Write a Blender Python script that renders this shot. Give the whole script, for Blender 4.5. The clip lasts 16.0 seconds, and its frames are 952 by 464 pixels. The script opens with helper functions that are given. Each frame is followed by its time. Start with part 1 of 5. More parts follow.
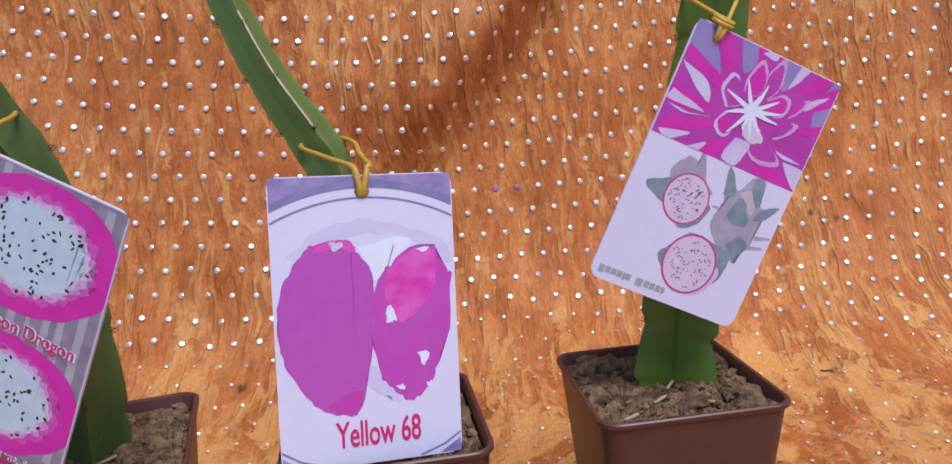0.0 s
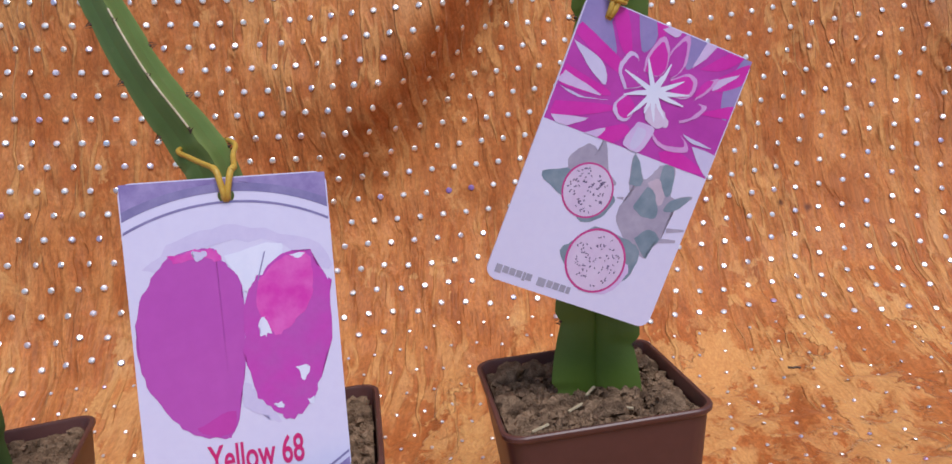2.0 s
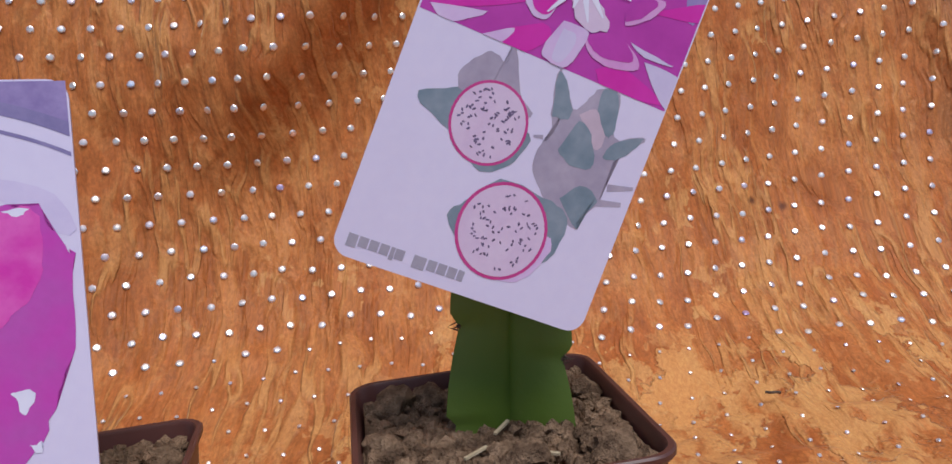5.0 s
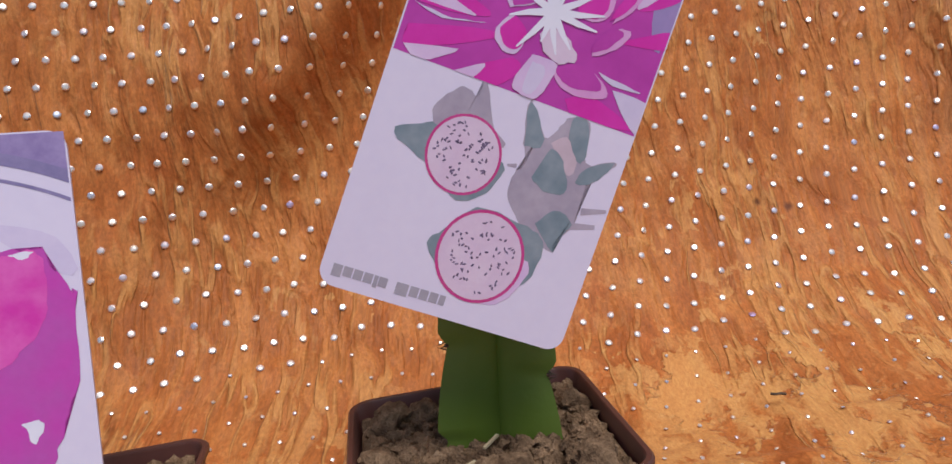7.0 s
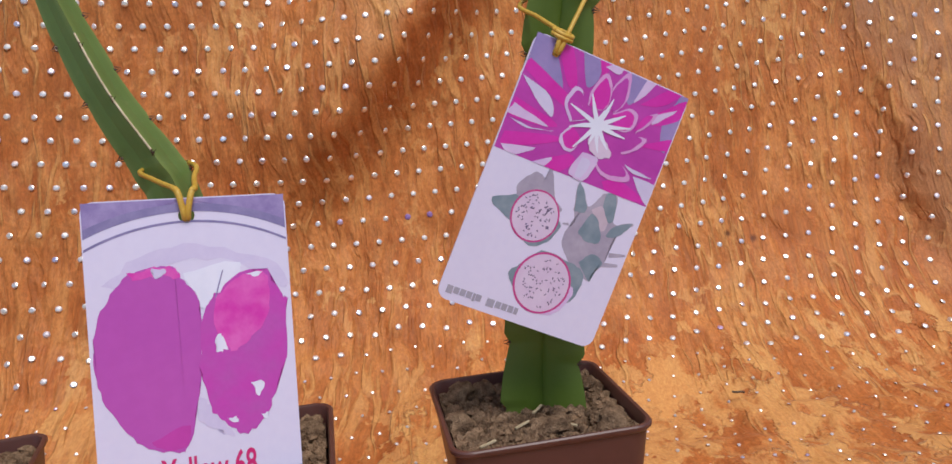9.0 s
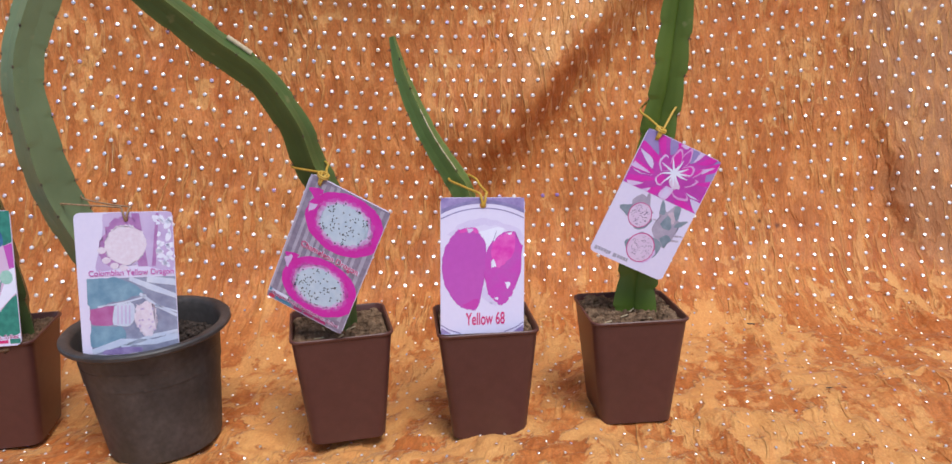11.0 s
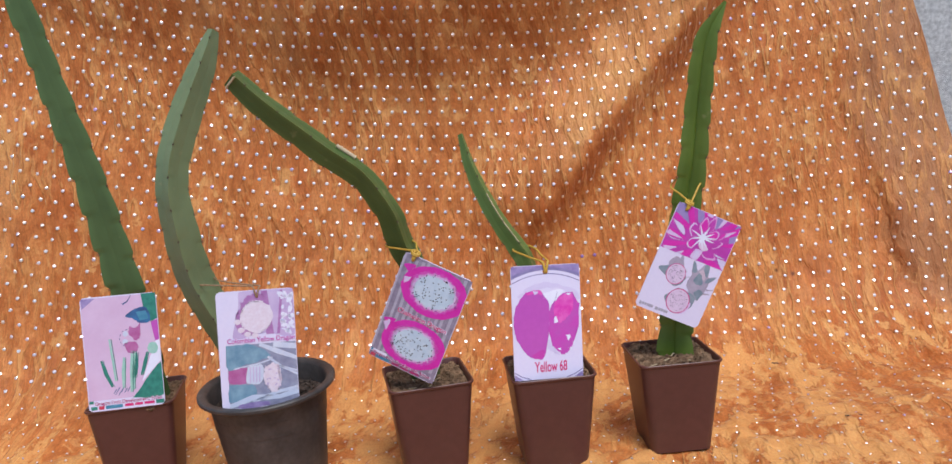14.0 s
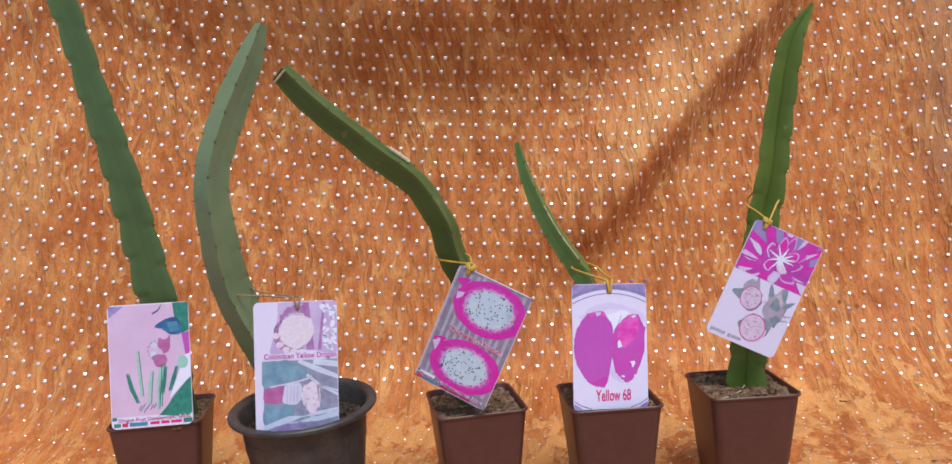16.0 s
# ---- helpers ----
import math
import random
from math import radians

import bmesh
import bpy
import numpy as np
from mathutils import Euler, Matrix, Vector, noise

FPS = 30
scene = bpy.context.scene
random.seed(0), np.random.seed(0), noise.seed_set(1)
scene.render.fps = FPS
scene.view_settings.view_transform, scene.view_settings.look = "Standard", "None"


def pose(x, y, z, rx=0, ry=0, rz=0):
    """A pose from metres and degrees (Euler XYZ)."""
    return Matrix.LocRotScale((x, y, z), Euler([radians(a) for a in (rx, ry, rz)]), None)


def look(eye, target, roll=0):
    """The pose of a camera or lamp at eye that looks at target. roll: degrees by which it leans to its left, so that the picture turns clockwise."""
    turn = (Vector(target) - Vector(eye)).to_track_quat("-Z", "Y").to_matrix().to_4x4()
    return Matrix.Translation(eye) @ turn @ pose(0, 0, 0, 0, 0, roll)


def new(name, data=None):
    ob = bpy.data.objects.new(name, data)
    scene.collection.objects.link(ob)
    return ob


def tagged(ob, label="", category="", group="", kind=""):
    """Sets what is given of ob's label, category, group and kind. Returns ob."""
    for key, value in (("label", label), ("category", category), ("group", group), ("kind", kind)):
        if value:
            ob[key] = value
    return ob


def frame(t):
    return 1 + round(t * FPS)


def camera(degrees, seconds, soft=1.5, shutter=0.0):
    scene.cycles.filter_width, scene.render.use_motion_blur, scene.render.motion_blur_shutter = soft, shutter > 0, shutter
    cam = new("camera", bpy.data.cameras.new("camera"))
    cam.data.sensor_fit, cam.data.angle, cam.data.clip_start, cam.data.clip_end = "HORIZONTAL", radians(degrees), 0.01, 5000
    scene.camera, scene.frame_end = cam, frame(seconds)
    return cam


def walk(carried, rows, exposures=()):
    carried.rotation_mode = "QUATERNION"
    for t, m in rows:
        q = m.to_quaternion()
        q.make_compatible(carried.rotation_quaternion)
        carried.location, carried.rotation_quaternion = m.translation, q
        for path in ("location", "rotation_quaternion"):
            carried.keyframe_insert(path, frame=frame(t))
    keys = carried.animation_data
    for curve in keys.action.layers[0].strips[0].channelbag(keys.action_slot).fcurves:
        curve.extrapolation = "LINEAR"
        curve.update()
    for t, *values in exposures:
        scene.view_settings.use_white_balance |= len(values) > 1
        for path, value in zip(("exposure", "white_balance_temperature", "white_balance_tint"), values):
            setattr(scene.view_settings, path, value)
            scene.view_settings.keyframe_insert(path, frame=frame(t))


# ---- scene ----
cam = camera(64.30, 16.0)
PATH = [
    (0, (0.0100, 0.0462, 0.1721), (-0.0675, 2.0009, -0.2442), -3.79),
    (0.5, (0.0305, 0.0622, 0.1709), (-0.0436, 2.0249, -0.2060), -5.52),
    (1, (0.0403, 0.0589, 0.1713), (-0.0453, 2.0227, -0.1981), -5.15),
    (1.5, (0.0429, 0.0601, 0.1692), (-0.0496, 2.0200, -0.2183), -5.34),
    (2, (0.0436, 0.0627, 0.1647), (-0.0672, 2.0190, -0.2363), -6.13),
    (2.5, (0.0510, 0.1134, 0.1583), (-0.0362, 2.0718, -0.2380), -7.21),
    (3, (0.0592, 0.1305, 0.1440), (-0.0176, 2.0781, -0.3042), -7.49),
    (3.5, (0.0553, 0.1203, 0.1410), (-0.1015, 2.0813, -0.2194), -7.07),
    (4, (0.0569, 0.1200, 0.1408), (-0.0935, 2.0823, -0.2151), -7.28),
    (4.5, (0.0599, 0.1234, 0.1410), (-0.0356, 2.0937, -0.1890), -7.01),
    (4.7, (0.0600, 0.1283, 0.1365), (0.0492, 2.0982, -0.2090), -5.29),
    (6.8, (0.0660, 0.1320, 0.1350), (0.0180, 2.1030, -0.1960), -6.40),
    (7, (0.0690, 0.1240, 0.1410), (-0.0030, 2.0940, -0.1970), -7.30),
    (7.5, (0.0660, 0.0920, 0.1570), (0.0480, 2.0710, -0.1310), -5.30),
    (8, (0.0602, 0.0786, 0.1632), (0.0684, 2.0567, -0.1323), -5.80),
    (8.5, (0.0536, 0.0789, 0.1614), (0.0599, 2.0543, -0.1510), -5.46),
    (8.7, (0.0503, 0.0722, 0.1615), (0.0538, 2.0467, -0.1569), -5.07),
    (10.8, (0.0177, -0.1533, 0.2212), (-0.1194, 1.7890, -0.2359), -1.98),
    (11, (0.0074, -0.1791, 0.2253), (-0.1745, 1.7612, -0.2243), -1.74),
    (11.5, (-0.0180, -0.2296, 0.2491), (-0.2503, 1.7229, -0.1171), -3.97),
    (12, (-0.0291, -0.2645, 0.2598), (-0.3110, 1.6964, -0.0143), -3.87),
    (12.5, (-0.0257, -0.2780, 0.2604), (-0.3020, 1.6851, -0.0039), -3.36),
    (13, (-0.0251, -0.2956, 0.2769), (-0.3407, 1.6716, 0.1019), -4.06),
    (13.5, (-0.0213, -0.2839, 0.2615), (-0.2759, 1.6809, -0.0118), -3.95),
    (14, (-0.0180, -0.2684, 0.2543), (-0.2316, 1.6957, -0.0565), -4.32),
    (14.5, (-0.0151, -0.2519, 0.2485), (-0.1796, 1.7127, -0.0882), -4.42),
    (15, (-0.0242, -0.2424, 0.2416), (-0.2321, 1.7217, -0.0729), -3.93),
    (15.5, (-0.0371, -0.2457, 0.2373), (-0.3102, 1.7181, -0.0250), -2.82),
    (16, (-0.0499, -0.2345, 0.2376), (-0.3022, 1.7370, 0.0150), -2.93),
]
walk(cam, [(t, look(eye, target, roll)) for t, eye, target, roll in PATH],
     exposures=[(0, -0.08, 5850, 12), (2.0, -0.14, 5850, 12), (3.0, -0.30, 5900, 12), (4.7, -0.33, 5950, 12), (6.8, -0.28, 6450, 11), (8.7, -0.18, 6350, 10), (10.8, 0.04, 6150, 11), (12.0, 0.06, 6100, 10), (16, 0.06, 6100, 10)])

# ---------------------------------------------------------------- light
world = bpy.data.worlds.new("sky")
scene.world = world
world.use_nodes = True
wn = world.node_tree
sky = wn.nodes.new("ShaderNodeTexSky")
sky.sky_type = "NISHITA"
sky.sun_disc = False
sky.sun_elevation, sky.sun_rotation = radians(62), radians(200)
wn.links.new(sky.outputs["Color"], wn.nodes["Background"].inputs["Color"])
wn.nodes["Background"].inputs["Strength"].default_value = 0.105
sun = new("sun", bpy.data.lights.new("sun", "SUN"))
sun.data.energy, sun.data.angle, sun.data.color = 3.1, radians(28), (1.0, 0.94, 0.87)
sun.matrix_world = look((0.50, -0.45, 1.6), (0, 0.3, 0.1))


# ---------------------------------------------------------------- helpers
def part(name, bm, material, parent=None, label=""):
    me = bpy.data.meshes.new(name)
    bm.to_mesh(me)
    bm.free()
    me.materials.append(material)
    ob = new(name, me)
    ob.parent = parent
    if label:
        ob["label"] = label
    return ob


def smooth(ob, angle=40):
    ob.data.polygons.foreach_set("use_smooth", [True] * len(ob.data.polygons))
    ob.data.set_sharp_from_angle(angle=radians(angle))
    return ob


def shader(name, rough=0.6, metal=0.0):
    m = bpy.data.materials.new(name)
    m.use_nodes = True
    b = m.node_tree.nodes["Principled BSDF"]
    b.inputs["Roughness"].default_value, b.inputs["Metallic"].default_value = rough, metal
    return m, m.node_tree, b


def node(tree, kind, **values):
    n = tree.nodes.new(kind)
    for key, v in values.items():
        n.inputs[key.replace("_", " ")].default_value = v
    return n


def ramp(tree, source, stops):
    r = tree.nodes.new("ShaderNodeValToRGB")
    el = r.color_ramp.elements
    while len(el) < len(stops):
        el.new(0.5)
    for e, (p, c) in zip(el, stops):
        e.position, e.color = p, (*c, 1)
    tree.links.new(source, r.inputs["Fac"])
    return r.outputs["Color"]


def mix(tree, fac, a, b, mode="MIX"):
    m = tree.nodes.new("ShaderNodeMix")
    m.data_type, m.blend_type = "RGBA", mode
    for sock, v in ((m.inputs[0], fac), (m.inputs[6], a), (m.inputs[7], b)):
        if hasattr(v, "links"):
            tree.links.new(v, sock)
        elif isinstance(v, (int, float)):
            sock.default_value = v
        else:
            sock.default_value = (*v, 1)
    return m.outputs[2]


def coords(tree, scale=(1, 1, 1), source="Object"):
    c = tree.nodes.new("ShaderNodeTexCoord")
    m = node(tree, "ShaderNodeMapping", Scale=scale)
    tree.links.new(c.outputs[source], m.inputs["Vector"])
    return m.outputs["Vector"]


def noise_of(tree, vector, scale, detail=4.0, rough=0.55, distortion=0.0):
    n = node(tree, "ShaderNodeTexNoise", Scale=scale, Detail=detail, Roughness=rough, Distortion=distortion)
    tree.links.new(vector, n.inputs["Vector"])
    return n.outputs["Fac"]


def bump(tree, bsdf, height, strength, distance):
    b = node(tree, "ShaderNodeBump", Strength=strength, Distance=distance)
    tree.links.new(height, b.inputs["Height"])
    tree.links.new(b.outputs["Normal"], bsdf.inputs["Normal"])


def plain(name, a, b, scale, rough, bumps=0.0, distance=0.001, stretch=(1, 1, 1), spec=0.5, grain=0.25):
    """A surface of two close tones, mottled at a given scale, with fine relief."""
    m, t, bs = shader(name, rough)
    v = coords(t, stretch)
    n1 = noise_of(t, v, scale)
    n2 = noise_of(t, v, scale * 7, 3)
    c = ramp(t, n1, [(0.35, a), (0.68, b)])
    c = mix(t, grain, c, ramp(t, n2, [(0.3, (0, 0, 0)), (0.7, (1, 1, 1))]), "SOFT_LIGHT")
    t.links.new(c, bs.inputs["Base Color"])
    bs.inputs["Specular IOR Level"].default_value = spec
    if bumps:
        bump(t, bs, n2, bumps, distance)
    return m


# ---------------------------------------------------------------- materials
STAINS = (((0.2056, 0.5282, 0.0695), 0.0030), ((0.2223, 0.5285, 0.0653), 0.0034), ((-0.1289, 0.4043, 0.022), 0.0036))


def velvet_material():
    m, t, b = shader("crushed_velvet", 0.58)

    def attribute(name):
        at = t.nodes.new("ShaderNodeAttribute")
        at.attribute_name = name
        return at.outputs["Fac"]

    def creases(scale, squeeze, turn):
        """Sharp-crested crushed wrinkles, drawn out along one direction."""
        mp = node(t, "ShaderNodeMapping", Scale=(1.0, squeeze, 1.0), Rotation=(0, 0, turn))
        t.links.new(sway.outputs[2], mp.inputs["Vector"])
        n = noise_of(t, mp.outputs["Vector"], scale, 3.5, 0.56)
        return ramp(t, n, [(0.30, (0.06, 0.06, 0.06)), (0.40, (0.30, 0.30, 0.30)), (0.495, (1, 1, 1)), (0.505, (1, 1, 1)), (0.60, (0.30, 0.30, 0.30)), (0.70, (0.06, 0.06, 0.06))])

    def add(a, factor, b_):
        s = t.nodes.new("ShaderNodeMath")
        s.operation = "MULTIPLY_ADD"
        t.links.new(a, s.inputs[0])
        s.inputs[1].default_value = factor
        t.links.new(b_, s.inputs[2])
        return s.outputs[0]

    uv = coords(t, (1, 1, 1), "UV")
    tall = coords(t, (1, 0.28, 1), "UV")
    warp = node(t, "ShaderNodeTexNoise", Scale=26.0, Detail=5.0, Roughness=0.65)
    t.links.new(uv, warp.inputs["Vector"])
    bent = t.nodes.new("ShaderNodeMix")
    bent.data_type, bent.blend_type = "RGBA", "LINEAR_LIGHT"
    bent.inputs[0].default_value = 0.045
    t.links.new(uv, bent.inputs[6])
    t.links.new(warp.outputs["Color"], bent.inputs[7])

    drift = node(t, "ShaderNodeTexNoise", Scale=22.0, Detail=2.0, Roughness=0.5)
    t.links.new(uv, drift.inputs["Vector"])
    sway = t.nodes.new("ShaderNodeMix")
    sway.data_type, sway.blend_type = "RGBA", "LINEAR_LIGHT"
    sway.inputs[0].default_value = 0.007
    t.links.new(uv, sway.inputs[6])
    t.links.new(drift.outputs["Color"], sway.inputs[7])
    crush, bare, nap_sheen = attribute("crush"), attribute("bare"), attribute("nap_sheen")
    big = noise_of(t, uv, 8, 3, 0.55, 0.4)
    blotch = noise_of(t, tall, 40, 5, 0.62, 1.0)
    patch = noise_of(t, coords(t, (1, 0.6, 1), "UV"), 60, 5, 0.66, 0.5)
    fine = noise_of(t, tall, 260, 4, 0.6, 0.8)
    c = ramp(t, blotch, [(0.30, (0.38, 0.116, 0.030)), (0.47, (0.47, 0.160, 0.046)), (0.56, (0.53, 0.198, 0.062)), (0.74, (0.63, 0.30, 0.115))])
    c = mix(t, ramp(t, big, [(0.38, (0.5, 0.5, 0.5)), (0.52, (0, 0, 0))]), c, (0.41, 0.104, 0.022))
    # ragged shards of flattened nap, sparse on the hanging part and dense on the floor
    def shards(scale, flat, turn):
        squeeze = node(t, "ShaderNodeMapping", Scale=(1.0, flat, 1.0), Rotation=(0, 0, turn))
        t.links.new(bent.outputs[2], squeeze.inputs["Vector"])
        cell = node(t, "ShaderNodeTexVoronoi", Scale=scale, Randomness=1.0)
        cell.feature = "SMOOTH_F1"
        cell.inputs["Smoothness"].default_value = 0.35
        t.links.new(squeeze.outputs["Vector"], cell.inputs["Vector"])
        tone = t.nodes.new("ShaderNodeSeparateColor")
        t.links.new(cell.outputs["Color"], tone.inputs["Color"])
        return tone.outputs["Red"]

    small, large = shards(110.0, 0.5, 0.25), shards(52.0, 0.42, -0.2)
    small_c = ramp(t, small, [(0.0, (0.36, 0.100, 0.026)), (0.42, (0.50, 0.168, 0.048)), (0.70, (0.55, 0.21, 0.068)), (1.0, (0.70, 0.37, 0.15))])
    c = mix(t, ramp(t, crush, [(0.0, (0.26, 0.26, 0.26)), (1.0, (0.60, 0.60, 0.60))]), c, small_c)
    c = mix(t, 0.42, c, ramp(t, fine, [(0.3, (0.28, 0.28, 0.28)), (0.7, (0.72, 0.72, 0.72))]), "OVERLAY")
    pale = add(patch, 1.25, add(crush, 0.44, large))
    over = t.nodes.new("ShaderNodeMath")
    over.operation = "SUBTRACT"
    t.links.new(pale, over.inputs[0])
    over.inputs[1].default_value = 1.50
    c = mix(t, ramp(t, over.outputs[0], [(0.0, (0, 0, 0)), (0.12, (0.62, 0.62, 0.62)), (0.4, (0.90, 0.90, 0.90))]), c, (0.70, 0.38, 0.150))
    c = mix(t, ramp(t, bare, [(0.0, (0, 0, 0)), (1.0, (0.92, 0.92, 0.92))]), c, ramp(t, patch, [(0.3, (0.36, 0.165, 0.080)), (0.7, (0.43, 0.205, 0.100))]))
    # flattened nap, with the sheen of lit fold faces painted in as paler colour
    c = mix(t, ramp(t, nap_sheen, [(0.0, (0, 0, 0)), (1.0, (0.85, 0.85, 0.85))]), c, ramp(t, blotch, [(0.3, (0.52, 0.235, 0.088)), (0.6, (0.66, 0.345, 0.140))]))
    # crests painted pale as if catching light, valleys painted dark as if in shade
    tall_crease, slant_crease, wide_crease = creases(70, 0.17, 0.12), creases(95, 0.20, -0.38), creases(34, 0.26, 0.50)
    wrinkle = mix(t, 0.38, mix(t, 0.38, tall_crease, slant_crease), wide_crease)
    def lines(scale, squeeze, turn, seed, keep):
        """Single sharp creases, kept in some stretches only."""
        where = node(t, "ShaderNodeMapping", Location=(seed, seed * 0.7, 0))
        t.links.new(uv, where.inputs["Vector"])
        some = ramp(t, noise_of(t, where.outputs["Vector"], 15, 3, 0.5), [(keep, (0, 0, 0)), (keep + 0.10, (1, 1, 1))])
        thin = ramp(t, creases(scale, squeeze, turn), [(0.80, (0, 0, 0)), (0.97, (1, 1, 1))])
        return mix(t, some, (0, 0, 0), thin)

    # pale lines paint light on raised creases, dark lines paint shade in sunk ones
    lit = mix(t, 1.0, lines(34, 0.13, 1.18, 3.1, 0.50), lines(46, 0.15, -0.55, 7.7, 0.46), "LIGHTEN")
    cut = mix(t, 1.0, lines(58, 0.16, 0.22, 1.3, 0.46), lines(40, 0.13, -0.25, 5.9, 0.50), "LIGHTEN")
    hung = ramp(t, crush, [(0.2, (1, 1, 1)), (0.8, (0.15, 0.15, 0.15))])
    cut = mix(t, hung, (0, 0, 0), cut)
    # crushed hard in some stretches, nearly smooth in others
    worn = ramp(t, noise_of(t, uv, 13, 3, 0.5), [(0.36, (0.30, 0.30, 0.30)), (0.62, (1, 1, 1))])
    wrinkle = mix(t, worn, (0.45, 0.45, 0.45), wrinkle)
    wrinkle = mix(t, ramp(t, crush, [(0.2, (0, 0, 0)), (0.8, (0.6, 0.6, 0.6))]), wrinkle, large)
    # valley shade, then light on the crests, mixed into the colour
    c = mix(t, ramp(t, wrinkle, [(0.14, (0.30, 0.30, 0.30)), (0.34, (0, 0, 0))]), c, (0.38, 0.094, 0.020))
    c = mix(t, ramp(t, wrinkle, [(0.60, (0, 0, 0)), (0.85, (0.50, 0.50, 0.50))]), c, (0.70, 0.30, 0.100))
    c = mix(t, 1.0, c, (0.94, 0.89, 0.76), "MULTIPLY")
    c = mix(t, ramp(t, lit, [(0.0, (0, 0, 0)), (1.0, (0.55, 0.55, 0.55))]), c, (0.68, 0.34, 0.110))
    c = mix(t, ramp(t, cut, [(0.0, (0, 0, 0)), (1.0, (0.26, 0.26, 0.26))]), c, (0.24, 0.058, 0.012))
    # the grain of the pile
    pile = noise_of(t, coords(t, (1, 0.6, 1), "UV"), 750, 3, 0.7, 0.4)
    c = mix(t, 0.38, c, ramp(t, pile, [(0.32, (0.22, 0.22, 0.22)), (0.68, (0.78, 0.78, 0.78))]), "OVERLAY")
    # small burnt stains
    spot_at = t.nodes.new("ShaderNodeTexCoord").outputs["Object"]
    for place, size in STAINS:
        far = t.nodes.new("ShaderNodeVectorMath")
        far.operation = "DISTANCE"
        t.links.new(spot_at, far.inputs[0])
        far.inputs[1].default_value = place
        edge = add(fine, 0.6 * size, far.outputs["Value"])
        inner = t.nodes.new("ShaderNodeMath")
        inner.operation = "DIVIDE"
        t.links.new(edge, inner.inputs[0])
        inner.inputs[1].default_value = size * 2
        c = mix(t, ramp(t, inner.outputs[0], [(0.30, (0.8, 0.8, 0.8)), (0.65, (0, 0, 0))]), c, (0.085, 0.022, 0.012))
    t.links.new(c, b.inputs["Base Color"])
    b.inputs["Sheen Weight"].default_value = 0.42
    b.inputs["Sheen Roughness"].default_value = 0.30
    b.inputs["Sheen Tint"].default_value = (1.0, 0.70, 0.44, 1)
    b.inputs["Specular IOR Level"].default_value = 0.25
    relief = mix(t, 0.16, mix(t, 0.24, mix(t, 0.14, wrinkle, fine), lit, "ADD"), cut, "SUBTRACT")
    bump(t, b, relief, 1.0, 0.0032)
    return m


def sequin_material():
    m, t, b = shader("sequin_foil", 0.36, 0.82)
    r = t.nodes.new("ShaderNodeNewGeometry")
    c = ramp(t, r.outputs["Random Per Island"], [(0.0, (0.97, 0.86, 0.84)), (0.45, (0.95, 0.91, 0.88)), (0.75, (0.97, 0.86, 0.74)), (0.88, (0.90, 0.78, 0.84)), (0.96, (0.72, 0.78, 0.90)), (1.0, (0.72, 0.52, 0.80))])
    t.links.new(c, b.inputs["Base Color"])
    return m


def stem_material(name, a, b_, edge):
    m, t, b = shader(name, 0.42)
    v = coords(t)
    n = noise_of(t, v, 28, 4)
    n2 = noise_of(t, v, 240, 3)
    c = ramp(t, n, [(0.33, a), (0.7, b_)])
    at = t.nodes.new("ShaderNodeAttribute")
    at.attribute_name = "rib"
    c = mix(t, ramp(t, at.outputs["Fac"], [(0.72, (0, 0, 0)), (1.0, (0.7, 0.7, 0.7))]), c, edge)
    c = mix(t, ramp(t, noise_of(t, v, 90, 2), [(0.70, (0, 0, 0)), (0.78, (0.35, 0.35, 0.35))]), c, (0.30, 0.27, 0.13))
    t.links.new(c, b.inputs["Base Color"])
    b.inputs["Specular IOR Level"].default_value = 0.35
    bump(t, b, n2, 0.12, 0.001)
    return m


VELVET = velvet_material()
SEQUIN = sequin_material()
CONCRETE = plain("concrete", (0.50, 0.51, 0.52), (0.80, 0.81, 0.82), 240, 0.9, 0.8, 0.003)
PAVING = plain("grey_paving", (0.28, 0.28, 0.28), (0.42, 0.41, 0.40), 6, 0.9, 0.4, 0.003)
BROWN = plain("brown_plastic", (0.086, 0.032, 0.028), (0.098, 0.038, 0.032), 25, 0.40, 0.03, 0.0004, grain=0.10)
BLACK = plain("dusty_black_plastic", (0.030, 0.028, 0.029), (0.070, 0.062, 0.060), 35, 0.5, 0.15, 0.0008)
SOIL = plain("dry_soil", (0.120, 0.074, 0.046), (0.37, 0.242, 0.150), 220, 0.95, 0.8, 0.002, spec=0.1)
DARK_SOIL = plain("dark_soil", (0.035, 0.028, 0.025), (0.12, 0.09, 0.075), 200, 0.95, 0.8, 0.002, spec=0.1)
STRAW = plain("straw", (0.42, 0.33, 0.2), (0.6, 0.5, 0.34), 300, 0.8)
TIE = plain("yellow_rubber", (0.50, 0.29, 0.03), (0.60, 0.38, 0.06), 200, 0.5)
TWINE = plain("brown_twine", (0.25, 0.15, 0.08), (0.38, 0.24, 0.14), 400, 0.8, 0.5, 0.0005)
SPINE = plain("brown_spine", (0.05, 0.03, 0.02), (0.12, 0.08, 0.05), 400, 0.7)
SCAB = plain("dry_scab", (0.45, 0.36, 0.22), (0.62, 0.52, 0.36), 300, 0.8)


